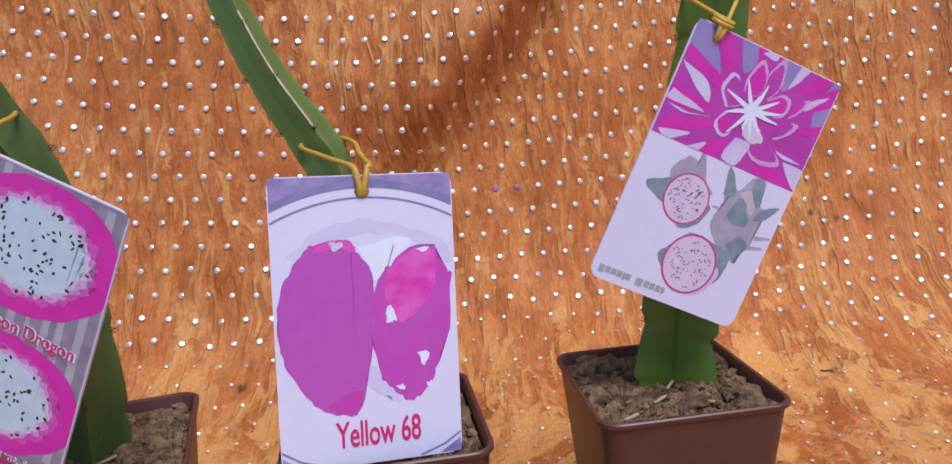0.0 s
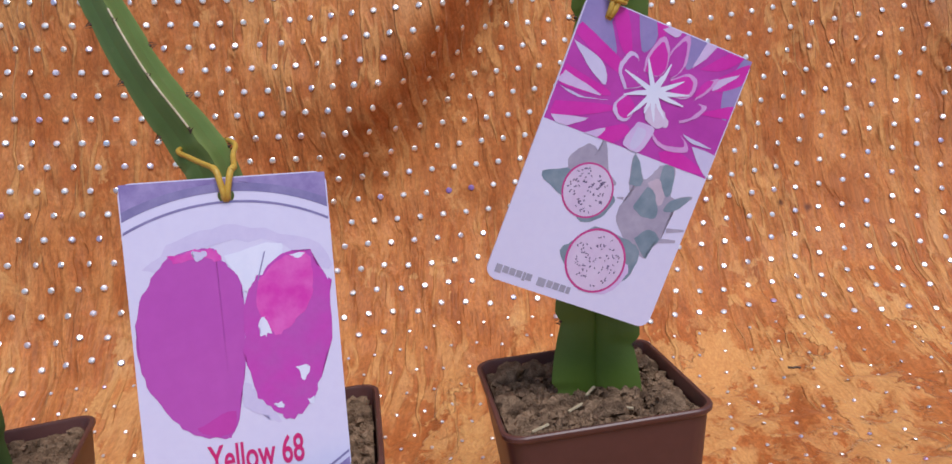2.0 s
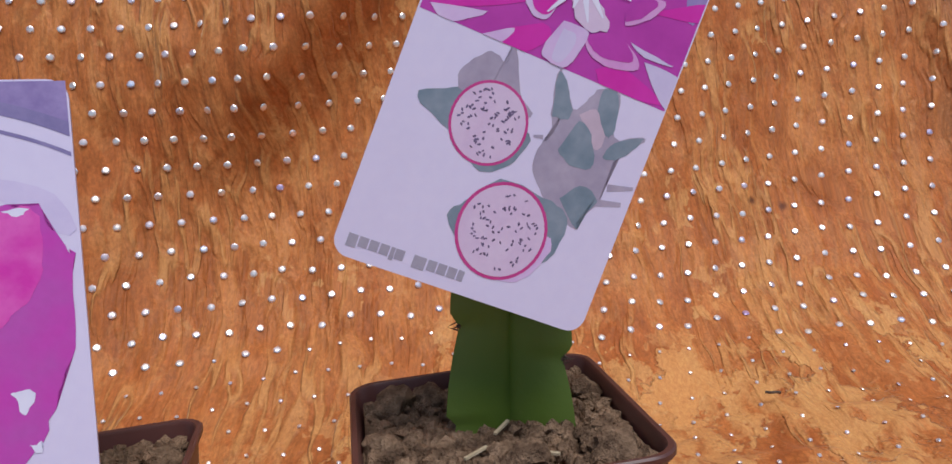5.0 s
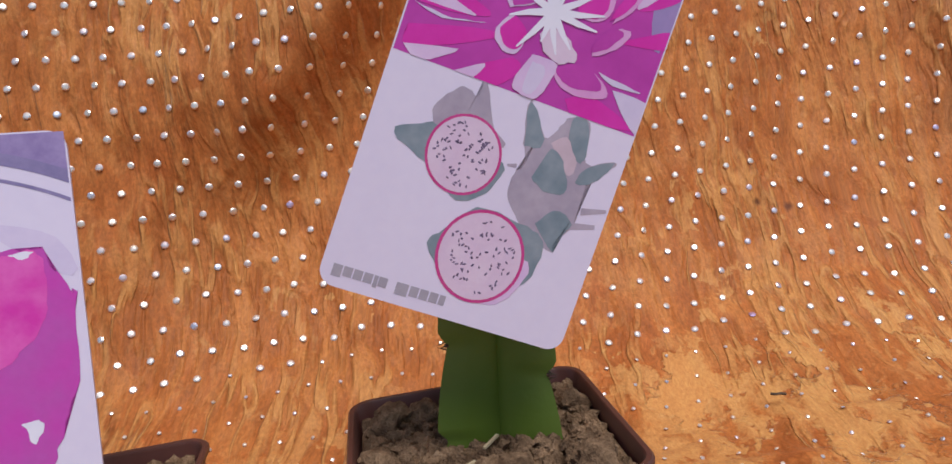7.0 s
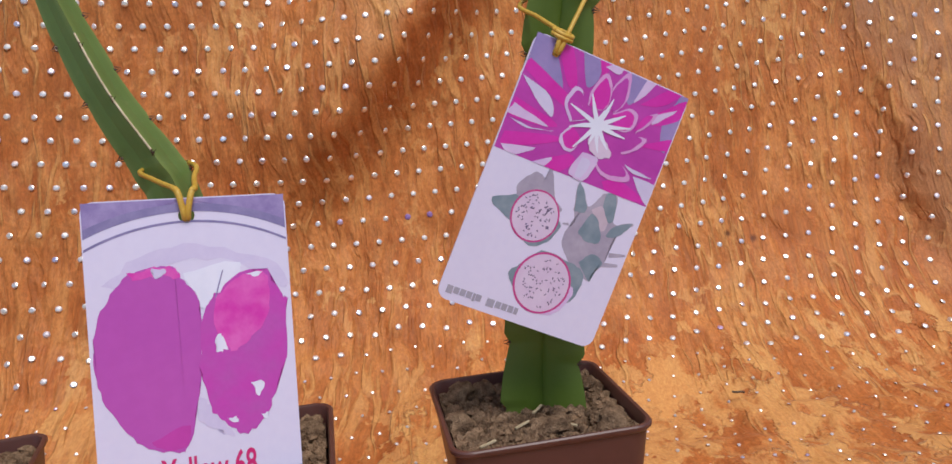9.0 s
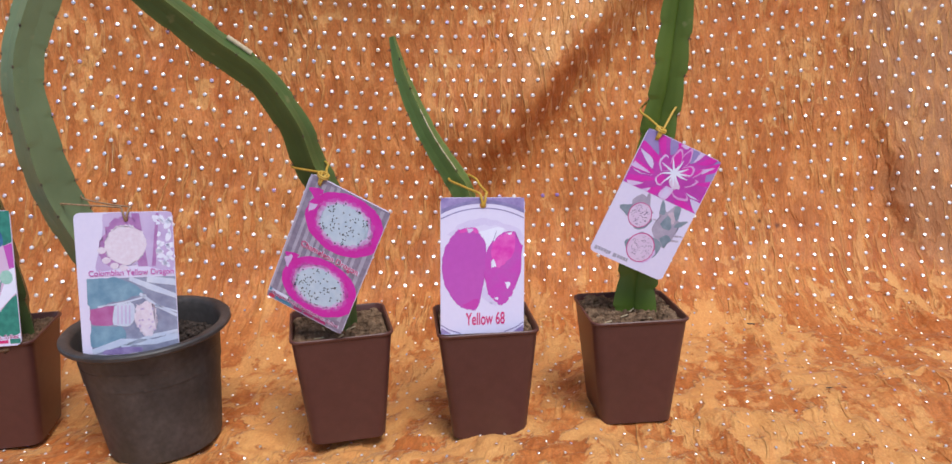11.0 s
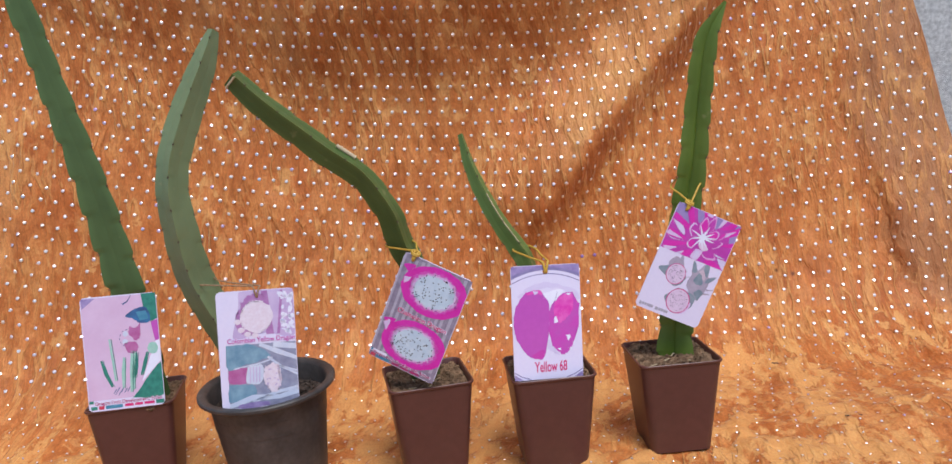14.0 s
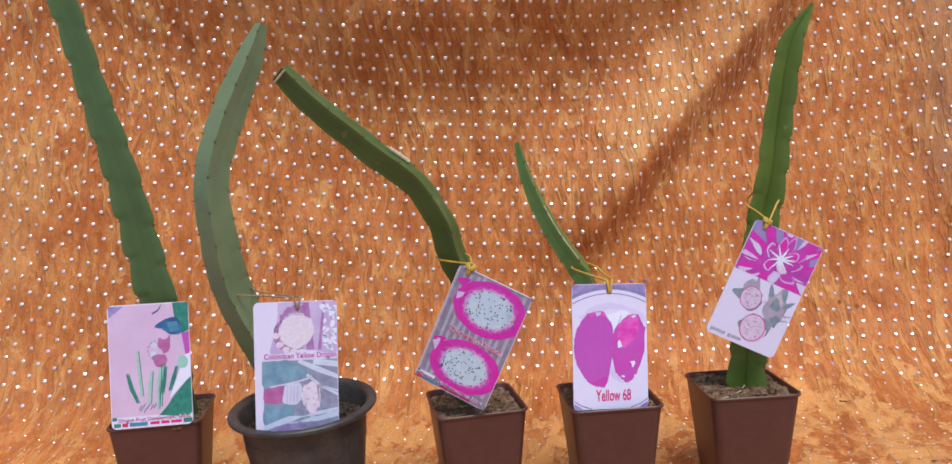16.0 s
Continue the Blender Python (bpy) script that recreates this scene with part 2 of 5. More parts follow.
# ---------------------------------------------------------------- the cloth
def lattice_noise(u, v, seed):
    """Smooth value noise on arrays, about -1 to 1."""
    rng = np.random.default_rng(seed)
    grid = rng.uniform(-1, 1, (256, 256))
    i, j = np.floor(u).astype(int), np.floor(v).astype(int)
    fu, fv = u - i, v - j
    fu, fv = fu * fu * (3 - 2 * fu), fv * fv * (3 - 2 * fv)
    g = lambda a, b: grid[a % 256, b % 256]
    return (g(i, j) * (1 - fu) + g(i + 1, j) * fu) * (1 - fv) + (g(i, j + 1) * (1 - fu) + g(i + 1, j + 1) * fu) * fv


def ridge(x, z, x0, z0, x1, z1, wide, high, fade=0.08, slack=1.0):
    """A soft fold from (x0, z0) to (x1, z1) on the wall, slack times wider on its left."""
    dx, dz = x1 - x0, z1 - z0
    n = math.hypot(dx, dz)
    along = ((x - x0) * dx + (z - z0) * dz) / n
    off = ((x - x0) * dz - (z - z0) * dx) / n
    ends = 1 / (1 + np.exp(-along / (fade / 4))) / (1 + np.exp((along - n) / (fade / 4)))
    return high * np.exp(-(off / np.where(off < 0, wide * slack, wide)) ** 2) * ends


TOP = 0.62
FLOOR_EDGE = -0.42


def wall_line(x):
    """How far back the cloth hangs at 0.13 m over the floor."""
    return np.interp(x, [-0.9, -0.42, -0.24, -0.12, 0.0, 0.2, 0.32, 0.45, 0.8], [0.33, 0.400, 0.440, 0.470, 0.510, 0.552, 0.556, 0.566, 0.566])


def bare_line(z):
    """Where the smooth tan part along the free edge begins, by the height."""
    return np.interp(z, [0.0, 0.012, 0.039, 0.084, 0.138, 0.20, 0.29, 0.5], [0.372, 0.362, 0.345, 0.326, 0.325, 0.308, 0.300, 0.28])


def cloth_point(x, s):
    """Place of the cloth at arrays x and s: s below 0 is floor, above 0 the height on the wall."""
    xs = (wall_line(x - 0.05) + wall_line(x) + wall_line(x + 0.05)) / 3
    z = np.maximum(s, 0)
    foot = xs - 0.0286 - 0.085
    back = xs + 0.22 * (z - 0.13) - 0.085 * np.exp(-z / 0.03)
    y = np.where(s < 0, foot + s, back)
    wall = 1 / (1 + np.exp(-(s - 0.06) / 0.02))
    # folds of the hanging cloth
    d = ridge(x, z, -0.050, 0.135, 0.212, 0.435, 0.021, 0.038, 0.08, 2.6)
    d += ridge(x, z, -0.58, 0.520, -0.26, 0.395, 0.085, 0.055, 0.10, 0.6)
    d += ridge(x, z, -0.26, 0.395, -0.08, 0.385, 0.088, 0.078, 0.10, 0.6)
    d += ridge(x, z, -0.08, 0.385, 0.10, 0.480, 0.078, 0.088, 0.10, 0.6)
    # the smooth turned-over part along the free edge lies proud of the rest
    d += 0.022 / (1 + np.exp(-(x - bare_line(z)) / 0.0035)) * np.exp(-(z / 0.16) ** 4)
    d += 0.006 * lattice_noise(x * 7 + 21, z * 5 + 9, 3) + 0.004 * lattice_noise(x * 17, z * 9, 4)
    crinkle = 0.0020 * lattice_noise(x * 60, s * 24, 5) + 0.0013 * lattice_noise(x * 130, s * 45, 6) + 0.0006 * lattice_noise(x * 260, s * 110, 7)
    low = 0.006 * lattice_noise(x * 14 + 40, s * 16, 8) + 0.0045 * np.abs(lattice_noise(x * 34 + s * 20, s * 40, 9)) + 0.003 * np.abs(lattice_noise(x * 60 - s * 30, s * 90, 10))
    y = y - wall * d - crinkle * (0.4 + 0.6 * wall)
    z = z + (1 - wall) * (low * 0.8 - 0.002 + crinkle)
    return x, y, z


def edge_right(s):
    """Where the cloth ends on the right, by the height on the wall."""
    return np.interp(s, [-0.5, 0.0, 0.08, 0.13, 0.21, 0.32, 0.62], [0.70, 0.56, 0.43, 0.406, 0.394, 0.376, 0.33])


def grid_mesh(name, X, Y, Z, U, V, material):
    r, c = X.shape
    idx = np.arange(r * c).reshape(r, c)
    faces = np.stack([idx[:-1, :-1], idx[:-1, 1:], idx[1:, 1:], idx[1:, :-1]], -1).reshape(-1, 4)
    me = bpy.data.meshes.new(name)
    me.vertices.add(r * c)
    me.vertices.foreach_set("co", np.stack([X, Y, Z], -1).reshape(-1))
    me.loops.add(faces.size)
    me.loops.foreach_set("vertex_index", faces.reshape(-1))
    me.polygons.add(len(faces))
    me.polygons.foreach_set("loop_start", np.arange(len(faces)) * 4)
    me.polygons.foreach_set("use_smooth", np.ones(len(faces), bool))
    uv = me.uv_layers.new(name="UVMap")
    uv.data.foreach_set("uv", np.stack([U, V], -1).reshape(-1, 2)[faces.reshape(-1)].reshape(-1))
    me.update(calc_edges=True)
    me.validate()
    me.materials.append(material)
    return new(name, me)


# stretches of flattened, paler nap, partly sheen of lit folds painted into the colour: place, tilt in degrees, half
# length, half width
NAP_SHEEN = ((0.050, 0.295, 49, 0.115, 0.030), (-0.335, 0.400, 75, 0.050, 0.020), (-0.265, 0.335, 100, 0.030, 0.012), (-0.555, 0.200, 82, 0.075, 0.030), (-0.590, 0.050, 60, 0.050, 0.045), (-0.100, 0.425, 20, 0.040, 0.012), (0.020, 0.360, 58, 0.030, 0.010))


def build_cloth():
    rows = np.concatenate([np.linspace(FLOOR_EDGE, 0, 150, endpoint=False), np.linspace(0, 0.09, 50, endpoint=False), np.linspace(0.09, TOP, 190)])
    s = np.repeat(rows[:, None], 460, 1)
    right = edge_right(rows)[:, None]
    x = -0.85 + (right + 0.85) * np.linspace(0, 1, 460)[None, :]
    X, Y, Z = cloth_point(x, s)
    V = np.concatenate([np.zeros((1, 460)), np.cumsum(np.hypot(np.diff(Y, axis=0), np.diff(Z, axis=0)), 0)])
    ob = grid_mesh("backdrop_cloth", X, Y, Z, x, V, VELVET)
    crush = ob.data.attributes.new("crush", "FLOAT", "POINT")
    crush.data.foreach_set("value", (1 / (1 + np.exp((s - 0.014 - 0.012 * lattice_noise(x * 45, s * 30, 14)) / 0.006))).reshape(-1))
    bare = ob.data.attributes.new("bare", "FLOAT", "POINT")
    ragged = x + 0.012 * lattice_noise(x * 40, s * 40, 12) - bare_line(np.maximum(s, 0))
    torn = 0.8 + 0.35 * lattice_noise(x * 70, s * 25, 13)
    nap_sheen = np.zeros_like(x)
    for cx, cs, tilt, long, wide in NAP_SHEEN:
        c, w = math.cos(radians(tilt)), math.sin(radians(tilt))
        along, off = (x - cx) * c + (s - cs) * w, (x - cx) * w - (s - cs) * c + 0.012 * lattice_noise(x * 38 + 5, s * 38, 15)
        nap_sheen = np.maximum(nap_sheen, np.exp(-(along / long) ** 4 - (off / wide) ** 4) * torn)
    bare.data.foreach_set("value", (1 / (1 + np.exp(-ragged / 0.006)) / (1 + np.exp(-(s - 0.01) / 0.004))).reshape(-1))
    nap = ob.data.attributes.new("nap_sheen", "FLOAT", "POINT")
    nap.data.foreach_set("value", np.clip(nap_sheen, 0, 1).reshape(-1))
    tagged(ob, "crumpled orange crushed-velvet cloth with rows of silver sequins", "cloth", kind="structure")
    return ob


cloth = build_cloth()


def sequin_mesh(name, places):
    """Small eight-sided domed discs at (place, normal)."""
    verts, faces = [], []
    g = random.Random(5)
    for p, n in places:
        k = 1.0
        if p.z < 0.035 and p.y < 0.47 and len(places) > 1:
            k = 0.55
            n = (n + Vector((g.uniform(-0.5, 0.5), g.uniform(-0.5, 0.3), 0))).normalized()
        else:
            n = (n + Vector((g.uniform(-0.20, 0.20), 0, g.uniform(-0.20, 0.20)))).normalized() if len(places) > 1 else n
        a = n.orthogonal().normalized()
        b = n.cross(a)
        size = k
        k = len(verts)
        verts.append(p + n * 0.0010)
        for ring, (rad, up) in enumerate(((0.0012, 0.0009), (0.0018, 0.0005))):
            for i in range(8):
                w = i * math.pi / 4
                verts.append(p + (a * math.cos(w) + b * math.sin(w)) * rad * size + n * up)
        for i in range(8):
            j = (i + 1) % 8
            faces.append((k, k + 1 + i, k + 1 + j))
            faces.append((k + 1 + i, k + 9 + i, k + 9 + j, k + 1 + j))
    me = bpy.data.meshes.new(name)
    me.from_pydata(verts, [], faces)
    me.materials.append(SEQUIN)
    return new(name, me)


def sequin_places():
    """The sewn lattice: rows that sag between the sides, one step up with a small shift."""
    z = np.linspace(0, TOP, 400)
    run = np.concatenate([[0], np.cumsum(np.hypot(np.diff(z), np.diff(0.22 * z - 0.085 * np.exp(-z / 0.03))))])
    out = []
    for j in range(-52, 36):
        for i in range(-66, 44):
            p, q = i / 20, j / 20
            x = 0.0055 + 0.2593 * p + 0.0860 * q - 0.0187 * p * q + 0.0124 * p * p + 0.0064 * p ** 3
            v = 0.1532 - 0.0064 * p + 0.2673 * q + 0.0305 * p * q + 0.0144 * p * p - 0.0018 * p ** 3
            s = float(np.interp(v, run, z)) if v > 0 else v
            if s < FLOOR_EDGE + 0.02 or s > TOP - 0.01 or x < -0.83 or x > float(edge_right(np.array(s))) - 0.006:
                continue
            out.append((x, s, j == 0 and i in (0, 1)))
    a = np.array(out)
    e = 0.003
    P = np.stack(cloth_point(a[:, 0], a[:, 1]), -1)
    Q = np.stack(cloth_point(a[:, 0] + e, a[:, 1]), -1) - P
    R = np.stack(cloth_point(a[:, 0], a[:, 1] + e), -1) - P
    N = np.cross(Q, R)
    N /= np.linalg.norm(N, axis=1)[:, None]
    return [(Vector(p), Vector(n), bool(c)) for p, n, c in zip(P, N, a[:, 2])]


spots = sequin_places()
near = [q for q in spots if -0.004 < q[0].x < 0.24 and 0.08 < q[0].z < 0.285][:300]
rest = sequin_mesh("sequin_rows", [q[:2] for q in spots if q not in near])
rest.parent = cloth
tagged(rest, "small silver iridescent sequins sewn in rows", kind="stuff")

# ---------------------------------------------------------------- ground and wall
bm = bmesh.new()
bmesh.ops.create_grid(bm, x_segments=2, y_segments=2, size=60)
ground = part("ground", bm, PAVING)
ground.location = (0, 0, -0.012)
tagged(ground, "plain grey paving under the cloth", "ground", kind="structure")


def box(bm, lo, hi):
    r = bmesh.ops.create_cube(bm, size=1)
    for v in r["verts"]:
        v.co = Vector(((lo[i] + hi[i]) / 2 + v.co[i] * (hi[i] - lo[i]) for i in range(3)))


wall = new("wall_north")
for k, (lo, hi) in enumerate(((-0.012, 0.098), (0.102, 1.2), (1.204, 2.4))):
    bm = bmesh.new()
    box(bm, (-3, 0.70 - 0.003 * k, lo), (3, 0.85, hi))
    bmesh.ops.bevel(bm, geom=bm.edges, offset=0.002, segments=2, affect="EDGES")
    part("block_course", bm, CONCRETE, wall)
bm = bmesh.new()
box(bm, (-3, 0.715, -0.012), (3, 0.84, 2.39))
part("joint_fill", bm, PAVING, wall)
tagged(wall, "rough speckled grey concrete wall behind the cloth", "wall", kind="structure")


# ---------------------------------------------------------------- pots
def rounded_square(half, radius, z, n=4):
    pts = []
    for k, (sx, sy) in enumerate(((1, -1), (1, 1), (-1, 1), (-1, -1))):
        cx, cy = sx * (half - radius), sy * (half - radius)
        for i in range(n + 1):
            w = -math.pi / 2 + k * math.pi / 2 + i * math.pi / 2 / n
            pts.append(Vector((cx + radius * math.cos(w), cy + radius * math.sin(w), z)))
    return pts


def loft(bm, rings, close_first=False, close_last=False):
    loops = [[bm.verts.new(p) for p in ring] for ring in rings]
    n = len(loops[0])
    for a, b in zip(loops, loops[1:]):
        for i in range(n):
            bm.faces.new((a[i], a[(i + 1) % n], b[(i + 1) % n], b[i]))
    if close_first:
        bm.faces.new(list(reversed(loops[0])))
    if close_last:
        bm.faces.new(loops[-1])
    return loops


def crumb_shapes():
    """A few jagged lumps as vertex and face lists."""
    out = []
    for seed in range(6):
        bm = bmesh.new()
        bmesh.ops.create_icosphere(bm, subdivisions=1 if seed < 5 else 3, radius=1)
        off = Vector((seed * 13.1, 4.2, 7.7))
        for v in bm.verts:
            v.co *= 1 + 0.75 * noise.noise(v.co * 1.3 + off) + (0.30 * noise.noise(v.co * 5 + off) if seed == 5 else 0)
        out.append((np.array([v.co[:] for v in bm.verts]), [[v.index for v in f.verts] for f in bm.faces]))
        bm.free()
    return out


CRUMBS = crumb_shapes()


def clods(rng, spread, z, count, big, corners=()):
    """Uneven crumbs of soil laid over the bed, as vertices and faces."""
    verts, faces = [], []
    lay = [(*c, True) for c in corners] + [(*spread(rng), rng.uniform(0.0026, 0.0042), True) for i in range(big)]
    lay += [(*spread(rng), 0.0005 + 0.0016 * rng.random() ** 2.2, False) for i in range(count)]
    for x, y, size, lump in lay:
        co, fs = CRUMBS[5] if lump else CRUMBS[rng.randrange(5)]
        w = rng.uniform(0, math.tau)
        c, s = math.cos(w), math.sin(w)
        k = len(verts)
        verts += [(x + (a * c - b * s) * size, y + (a * s + b * c) * size, z + size * 0.35 + h * size * 0.8) for a, b, h in co]
        faces += [[n + k for n in f] for f in fs]
    return verts, faces


def add_crumbs(bed, verts, faces):
    """Joins crumbs to the soil bed's mesh."""
    base = len(bed.data.vertices)
    old_v = [v.co[:] for v in bed.data.vertices]
    old_f = [list(p.vertices) for p in bed.data.polygons]
    me = bpy.data.meshes.new("soil")
    me.from_pydata(old_v + verts, [], old_f + [[n + base for n in f] for f in faces])
    me.materials.append(bed.data.materials[0])
    bed.data = me
    return smooth(bed, 50)


def soil_bed(bm, ring_at, z, rng):
    """A bumpy surface that fills the pot: ring_at(t) is the outline shrunk by t."""
    rings = []
    for k in range(11):
        t = 1 - k / 11
        ring = ring_at(t)
        for p in ring:
            p.z = z + 0.0016 * noise.noise(Vector((p.x, p.y, z)) * 160) + 0.0010 * noise.noise(Vector((p.x, p.y, z)) * 420)
        rings.append(ring)
    loft(bm, rings, close_last=True)


def square_pot(seed, x, y, turn, label, soil_z=0.0655, corners=()):
    rng = random.Random(seed)
    root = new("plant_pot")
    bm = bmesh.new()
    outer = [(0.0205, 0.005, 0.0), (0.0225, 0.006, 0.0012), (0.0290, 0.0062, 0.0676), (0.0297, 0.0063, 0.0680), (0.0301, 0.0064, 0.0686), (0.0301, 0.0064, 0.0696), (0.0297, 0.0062, 0.0700), (0.0288, 0.0058, 0.0699), (0.0283, 0.0055, 0.0692), (0.0274, 0.005, 0.0560)]
    loft(bm, [rounded_square(h, r, z, 5) for h, r, z in outer], close_first=True)
    smooth(part("body", bm, BROWN, root), 35)
    bm = bmesh.new()
    soil_bed(bm, lambda t: rounded_square(0.0272 * t, 0.0052 * t, 0, 5), soil_z, rng)
    bed = part("soil", bm, SOIL, root, "dry crumbly brown soil")
    add_crumbs(bed, *clods(rng, lambda g: (g.uniform(-0.0262, 0.0262), g.uniform(-0.0262, 0.0262)), soil_z, 1700, 5, corners))
    for i in range(4):
        bm = bmesh.new()
        box(bm, (-0.003, -0.00035, 0), (0.003, 0.00035, 0.0005))
        chip = part("straw_fleck", bm, STRAW, root)
        chip.matrix_basis = pose(rng.uniform(-0.02, 0.02), rng.uniform(-0.024, 0.0), soil_z + 0.0022, rng.uniform(-8, 8), rng.uniform(-10, 10), rng.uniform(0, 180))
    root.matrix_basis = pose(x, y, 0.0, 0, 0, turn)
    return tagged(root, label, "plant pot", group="square brown pots")


def round_pot(x, y, label):
    root = new("plant_pot")
    rng = random.Random(77)
    ring = lambda r, z: [Vector((r * math.cos(i * math.tau / 64), r * math.sin(i * math.tau / 64), z)) for i in range(64)]
    bm = bmesh.new()
    loft(bm, [ring(r, z) for r, z in ((0.036, 0.0), (0.0372, 0.0012), (0.0462, 0.0700), (0.0475, 0.0712), (0.0530, 0.0722), (0.0541, 0.0732), (0.0541, 0.0750), (0.0532, 0.0758), (0.0500, 0.0760), (0.0478, 0.0752), (0.0462, 0.0730), (0.0440, 0.050))], close_first=True)
    smooth(part("body", bm, BLACK, root), 35)
    bm = bmesh.new()
    soil_bed(bm, lambda t: [p * t for p in ring(0.0452, 0)], 0.061, rng)

    def spread(g):
        w, r = g.uniform(0, math.tau), 0.042 * math.sqrt(g.random())
        return r * math.cos(w), r * math.sin(w)

    bed = part("soil", bm, DARK_SOIL, root, "dark lumpy soil")
    add_crumbs(bed, *clods(rng, spread, 0.061, 900, 40))
    root.matrix_basis = pose(x, y, 0.001, 3.0, -1.0, 0) @ Matrix.Diagonal((0.885, 0.885, 1.0, 1.0))
    return tagged(root, label, "plant pot")


square_pot(1, -0.3310, 0.2355, 17, "square brown plastic pot of soil beside the black pot")
round_pot(-0.2280, 0.2330, "round dusty black plastic pot with a flared rim")
square_pot(3, -0.1188, 0.2525, 18, "square brown plastic pot with dry brown soil")
square_pot(4, -0.0308, 0.2607, 11, "square brown plastic pot with a tag standing in it")
square_pot(5, 0.0592, 0.2816, 9.5, "square brown plastic pot with crumbly soil and clods", corners=((-0.0205, 0.0205, 0.0052), (0.0200, -0.0180, 0.0050), (0.0030, -0.0165, 0.0048), (-0.0120, 0.0215, 0.0040)))


# ---------------------------------------------------------------- cactus cuttings
def spline(points, n):
    """Catmull-Rom through rows of numbers."""
    p = np.array([points[0], *points, points[-1]], float)
    p[0], p[-1] = 2 * p[1] - p[2], 2 * p[-2] - p[-3]
    out = []
    m = len(points) - 1
    for k in range(n + 1):
        f = k / n * m
        i = min(int(f), m - 1)
        t = f - i
        a, b, c, d = p[i:i + 4]
        out.append(0.5 * (2 * b + (c - a) * t + (2 * a - 5 * b + 4 * c - d) * t * t + (3 * b - a - 3 * c + d) * t ** 3))
    return np.array(out)


def cactus(label, stations, ribs, material, step=0.022, hollow=0.12, scallop=0.16, seed=0):
    """A three-ribbed stem along stations (x, y, z, half width); ribs: degrees round the stem of its wings, 270 faces the viewer."""
    rng = random.Random(seed)
    root = new("cactus_cutting")
    n = 220
    path = spline(stations, n)
    pts, half = [Vector(p[:3]) for p in path], path[:, 3]
    run = [0.0]
    for a, b in zip(pts, pts[1:]):
        run.append(run[-1] + (b - a).length)
    bm = bmesh.new()
    layer = bm.verts.layers.float.new("rib")
    order = sorted(5 * round(rb / 5) % 360 for rb in ribs)
    big = half / max(abs(math.cos(radians(rb))) for rb in ribs)
    rings = []
    seg = 72
    for k, p in enumerate(pts):
        tang = (pts[min(k + 1, n)] - pts[max(k - 1, 0)]).normalized()
        side = Vector((0, 1, 0)).cross(tang).normalized()
        back = tang.cross(side).normalized()
        ring = []
        for i in range(seg):
            w = 360 * i / seg
            lo = max((rb for rb in order if rb <= w), default=order[-1] - 360)
            hi = min((rb for rb in order if rb > w), default=order[0] + 360)
            gap, t = hi - lo, (w - lo) / (hi - lo)
            chord = math.cos(radians(gap / 2)) / math.cos(radians(w - (lo + hi) / 2))
            near = lo if t < 0.5 else hi
            which = order.index(near % 360)
            best = 1 - min(t, 1 - t) * gap / 55
            best = max(0.0, best)
            ph = (run[k] / step + which * 0.33) % 1.0
            bite = scallop * (ph / 0.88) ** 2.2 if ph < 0.88 else scallop * (1 - ph) / 0.12
            r = big[k] * chord * (1 - hollow * (1 - abs(2 * t - 1)) ** 0.9) * (1 - bite * best ** 2)
            v = bm.verts.new(p + (side * math.cos(radians(w)) + back * math.sin(radians(w))) * r)
            v[layer] = best
            ring.append(v)
        rings.append(ring)
    for a, b in zip(rings, rings[1:]):
        for i in range(seg):
            bm.faces.new((a[i], a[(i + 1) % seg], b[(i + 1) % seg], b[i]))
    bm.faces.new(rings[-1])
    bm.faces.new(list(reversed(rings[0])))
    bmesh.ops.recalc_face_normals(bm, faces=bm.faces)
    stem = smooth(part("stem", bm, material, root), 38)
    # a woolly areole with short spines in each notch
    tuft = bmesh.new()
    bmesh.ops.create_icosphere(tuft, subdivisions=1, radius=0.0006)
    for a in range(3):
        w = a * 2.1
        bmesh.ops.create_cone(tuft, segments=5, radius1=0.00022, radius2=0.00003, depth=0.0022, matrix=Matrix.Translation((0.0006 * math.cos(w), 0.0006 * math.sin(w), 0.0011)) @ pose(0, 0, 0, 24 * math.sin(w), 24 * math.cos(w), 0))
    first = None
    for q, rib in enumerate(order):
        m = 1
        while True:
            want = (m + 0.88 - q * 0.33) * step
            m += 1
            if want > run[-1] - 0.004:
                break
            k = min(range(n + 1), key=lambda z: abs(run[z] - want))
            if pts[k].z < 0.075:
                continue
            tang = (pts[min(k + 1, n)] - pts[max(k - 1, 0)]).normalized()
            side = Vector((0, 1, 0)).cross(tang).normalized()
            back = tang.cross(side).normalized()
            out = side * math.cos(radians(rib)) + back * math.sin(radians(rib))
            if first is None:
                first = part("areole", tuft, SPINE, root)
                ob = first
            else:
                ob = new("areole", first.data)
                ob.parent = root
            ob.matrix_basis = Matrix.Translation(pts[k] + out * big[k] * (1 - scallop * 0.9)) @ out.to_track_quat("Z", "Y").to_matrix().to_4x4()
    def spot(f, rib, lift=1.0):
        k = int(f * n)
        tang = (pts[min(k + 1, n)] - pts[max(k - 1, 0)]).normalized()
        side = Vector((0, 1, 0)).cross(tang).normalized()
        out = side * math.cos(radians(rib)) + tang.cross(side).normalized() * math.sin(radians(rib))
        return pts[k] + out * big[k] * lift

    tagged(root, label, "cactus")
    return root, spot


GREEN = stem_material("green_stem", (0.052, 0.086, 0.026), (0.074, 0.120, 0.038), (0.085, 0.14, 0.045))
OLIVE = stem_material("olive_stem", (0.052, 0.094, 0.026), (0.076, 0.128, 0.036), (0.11, 0.16, 0.045))
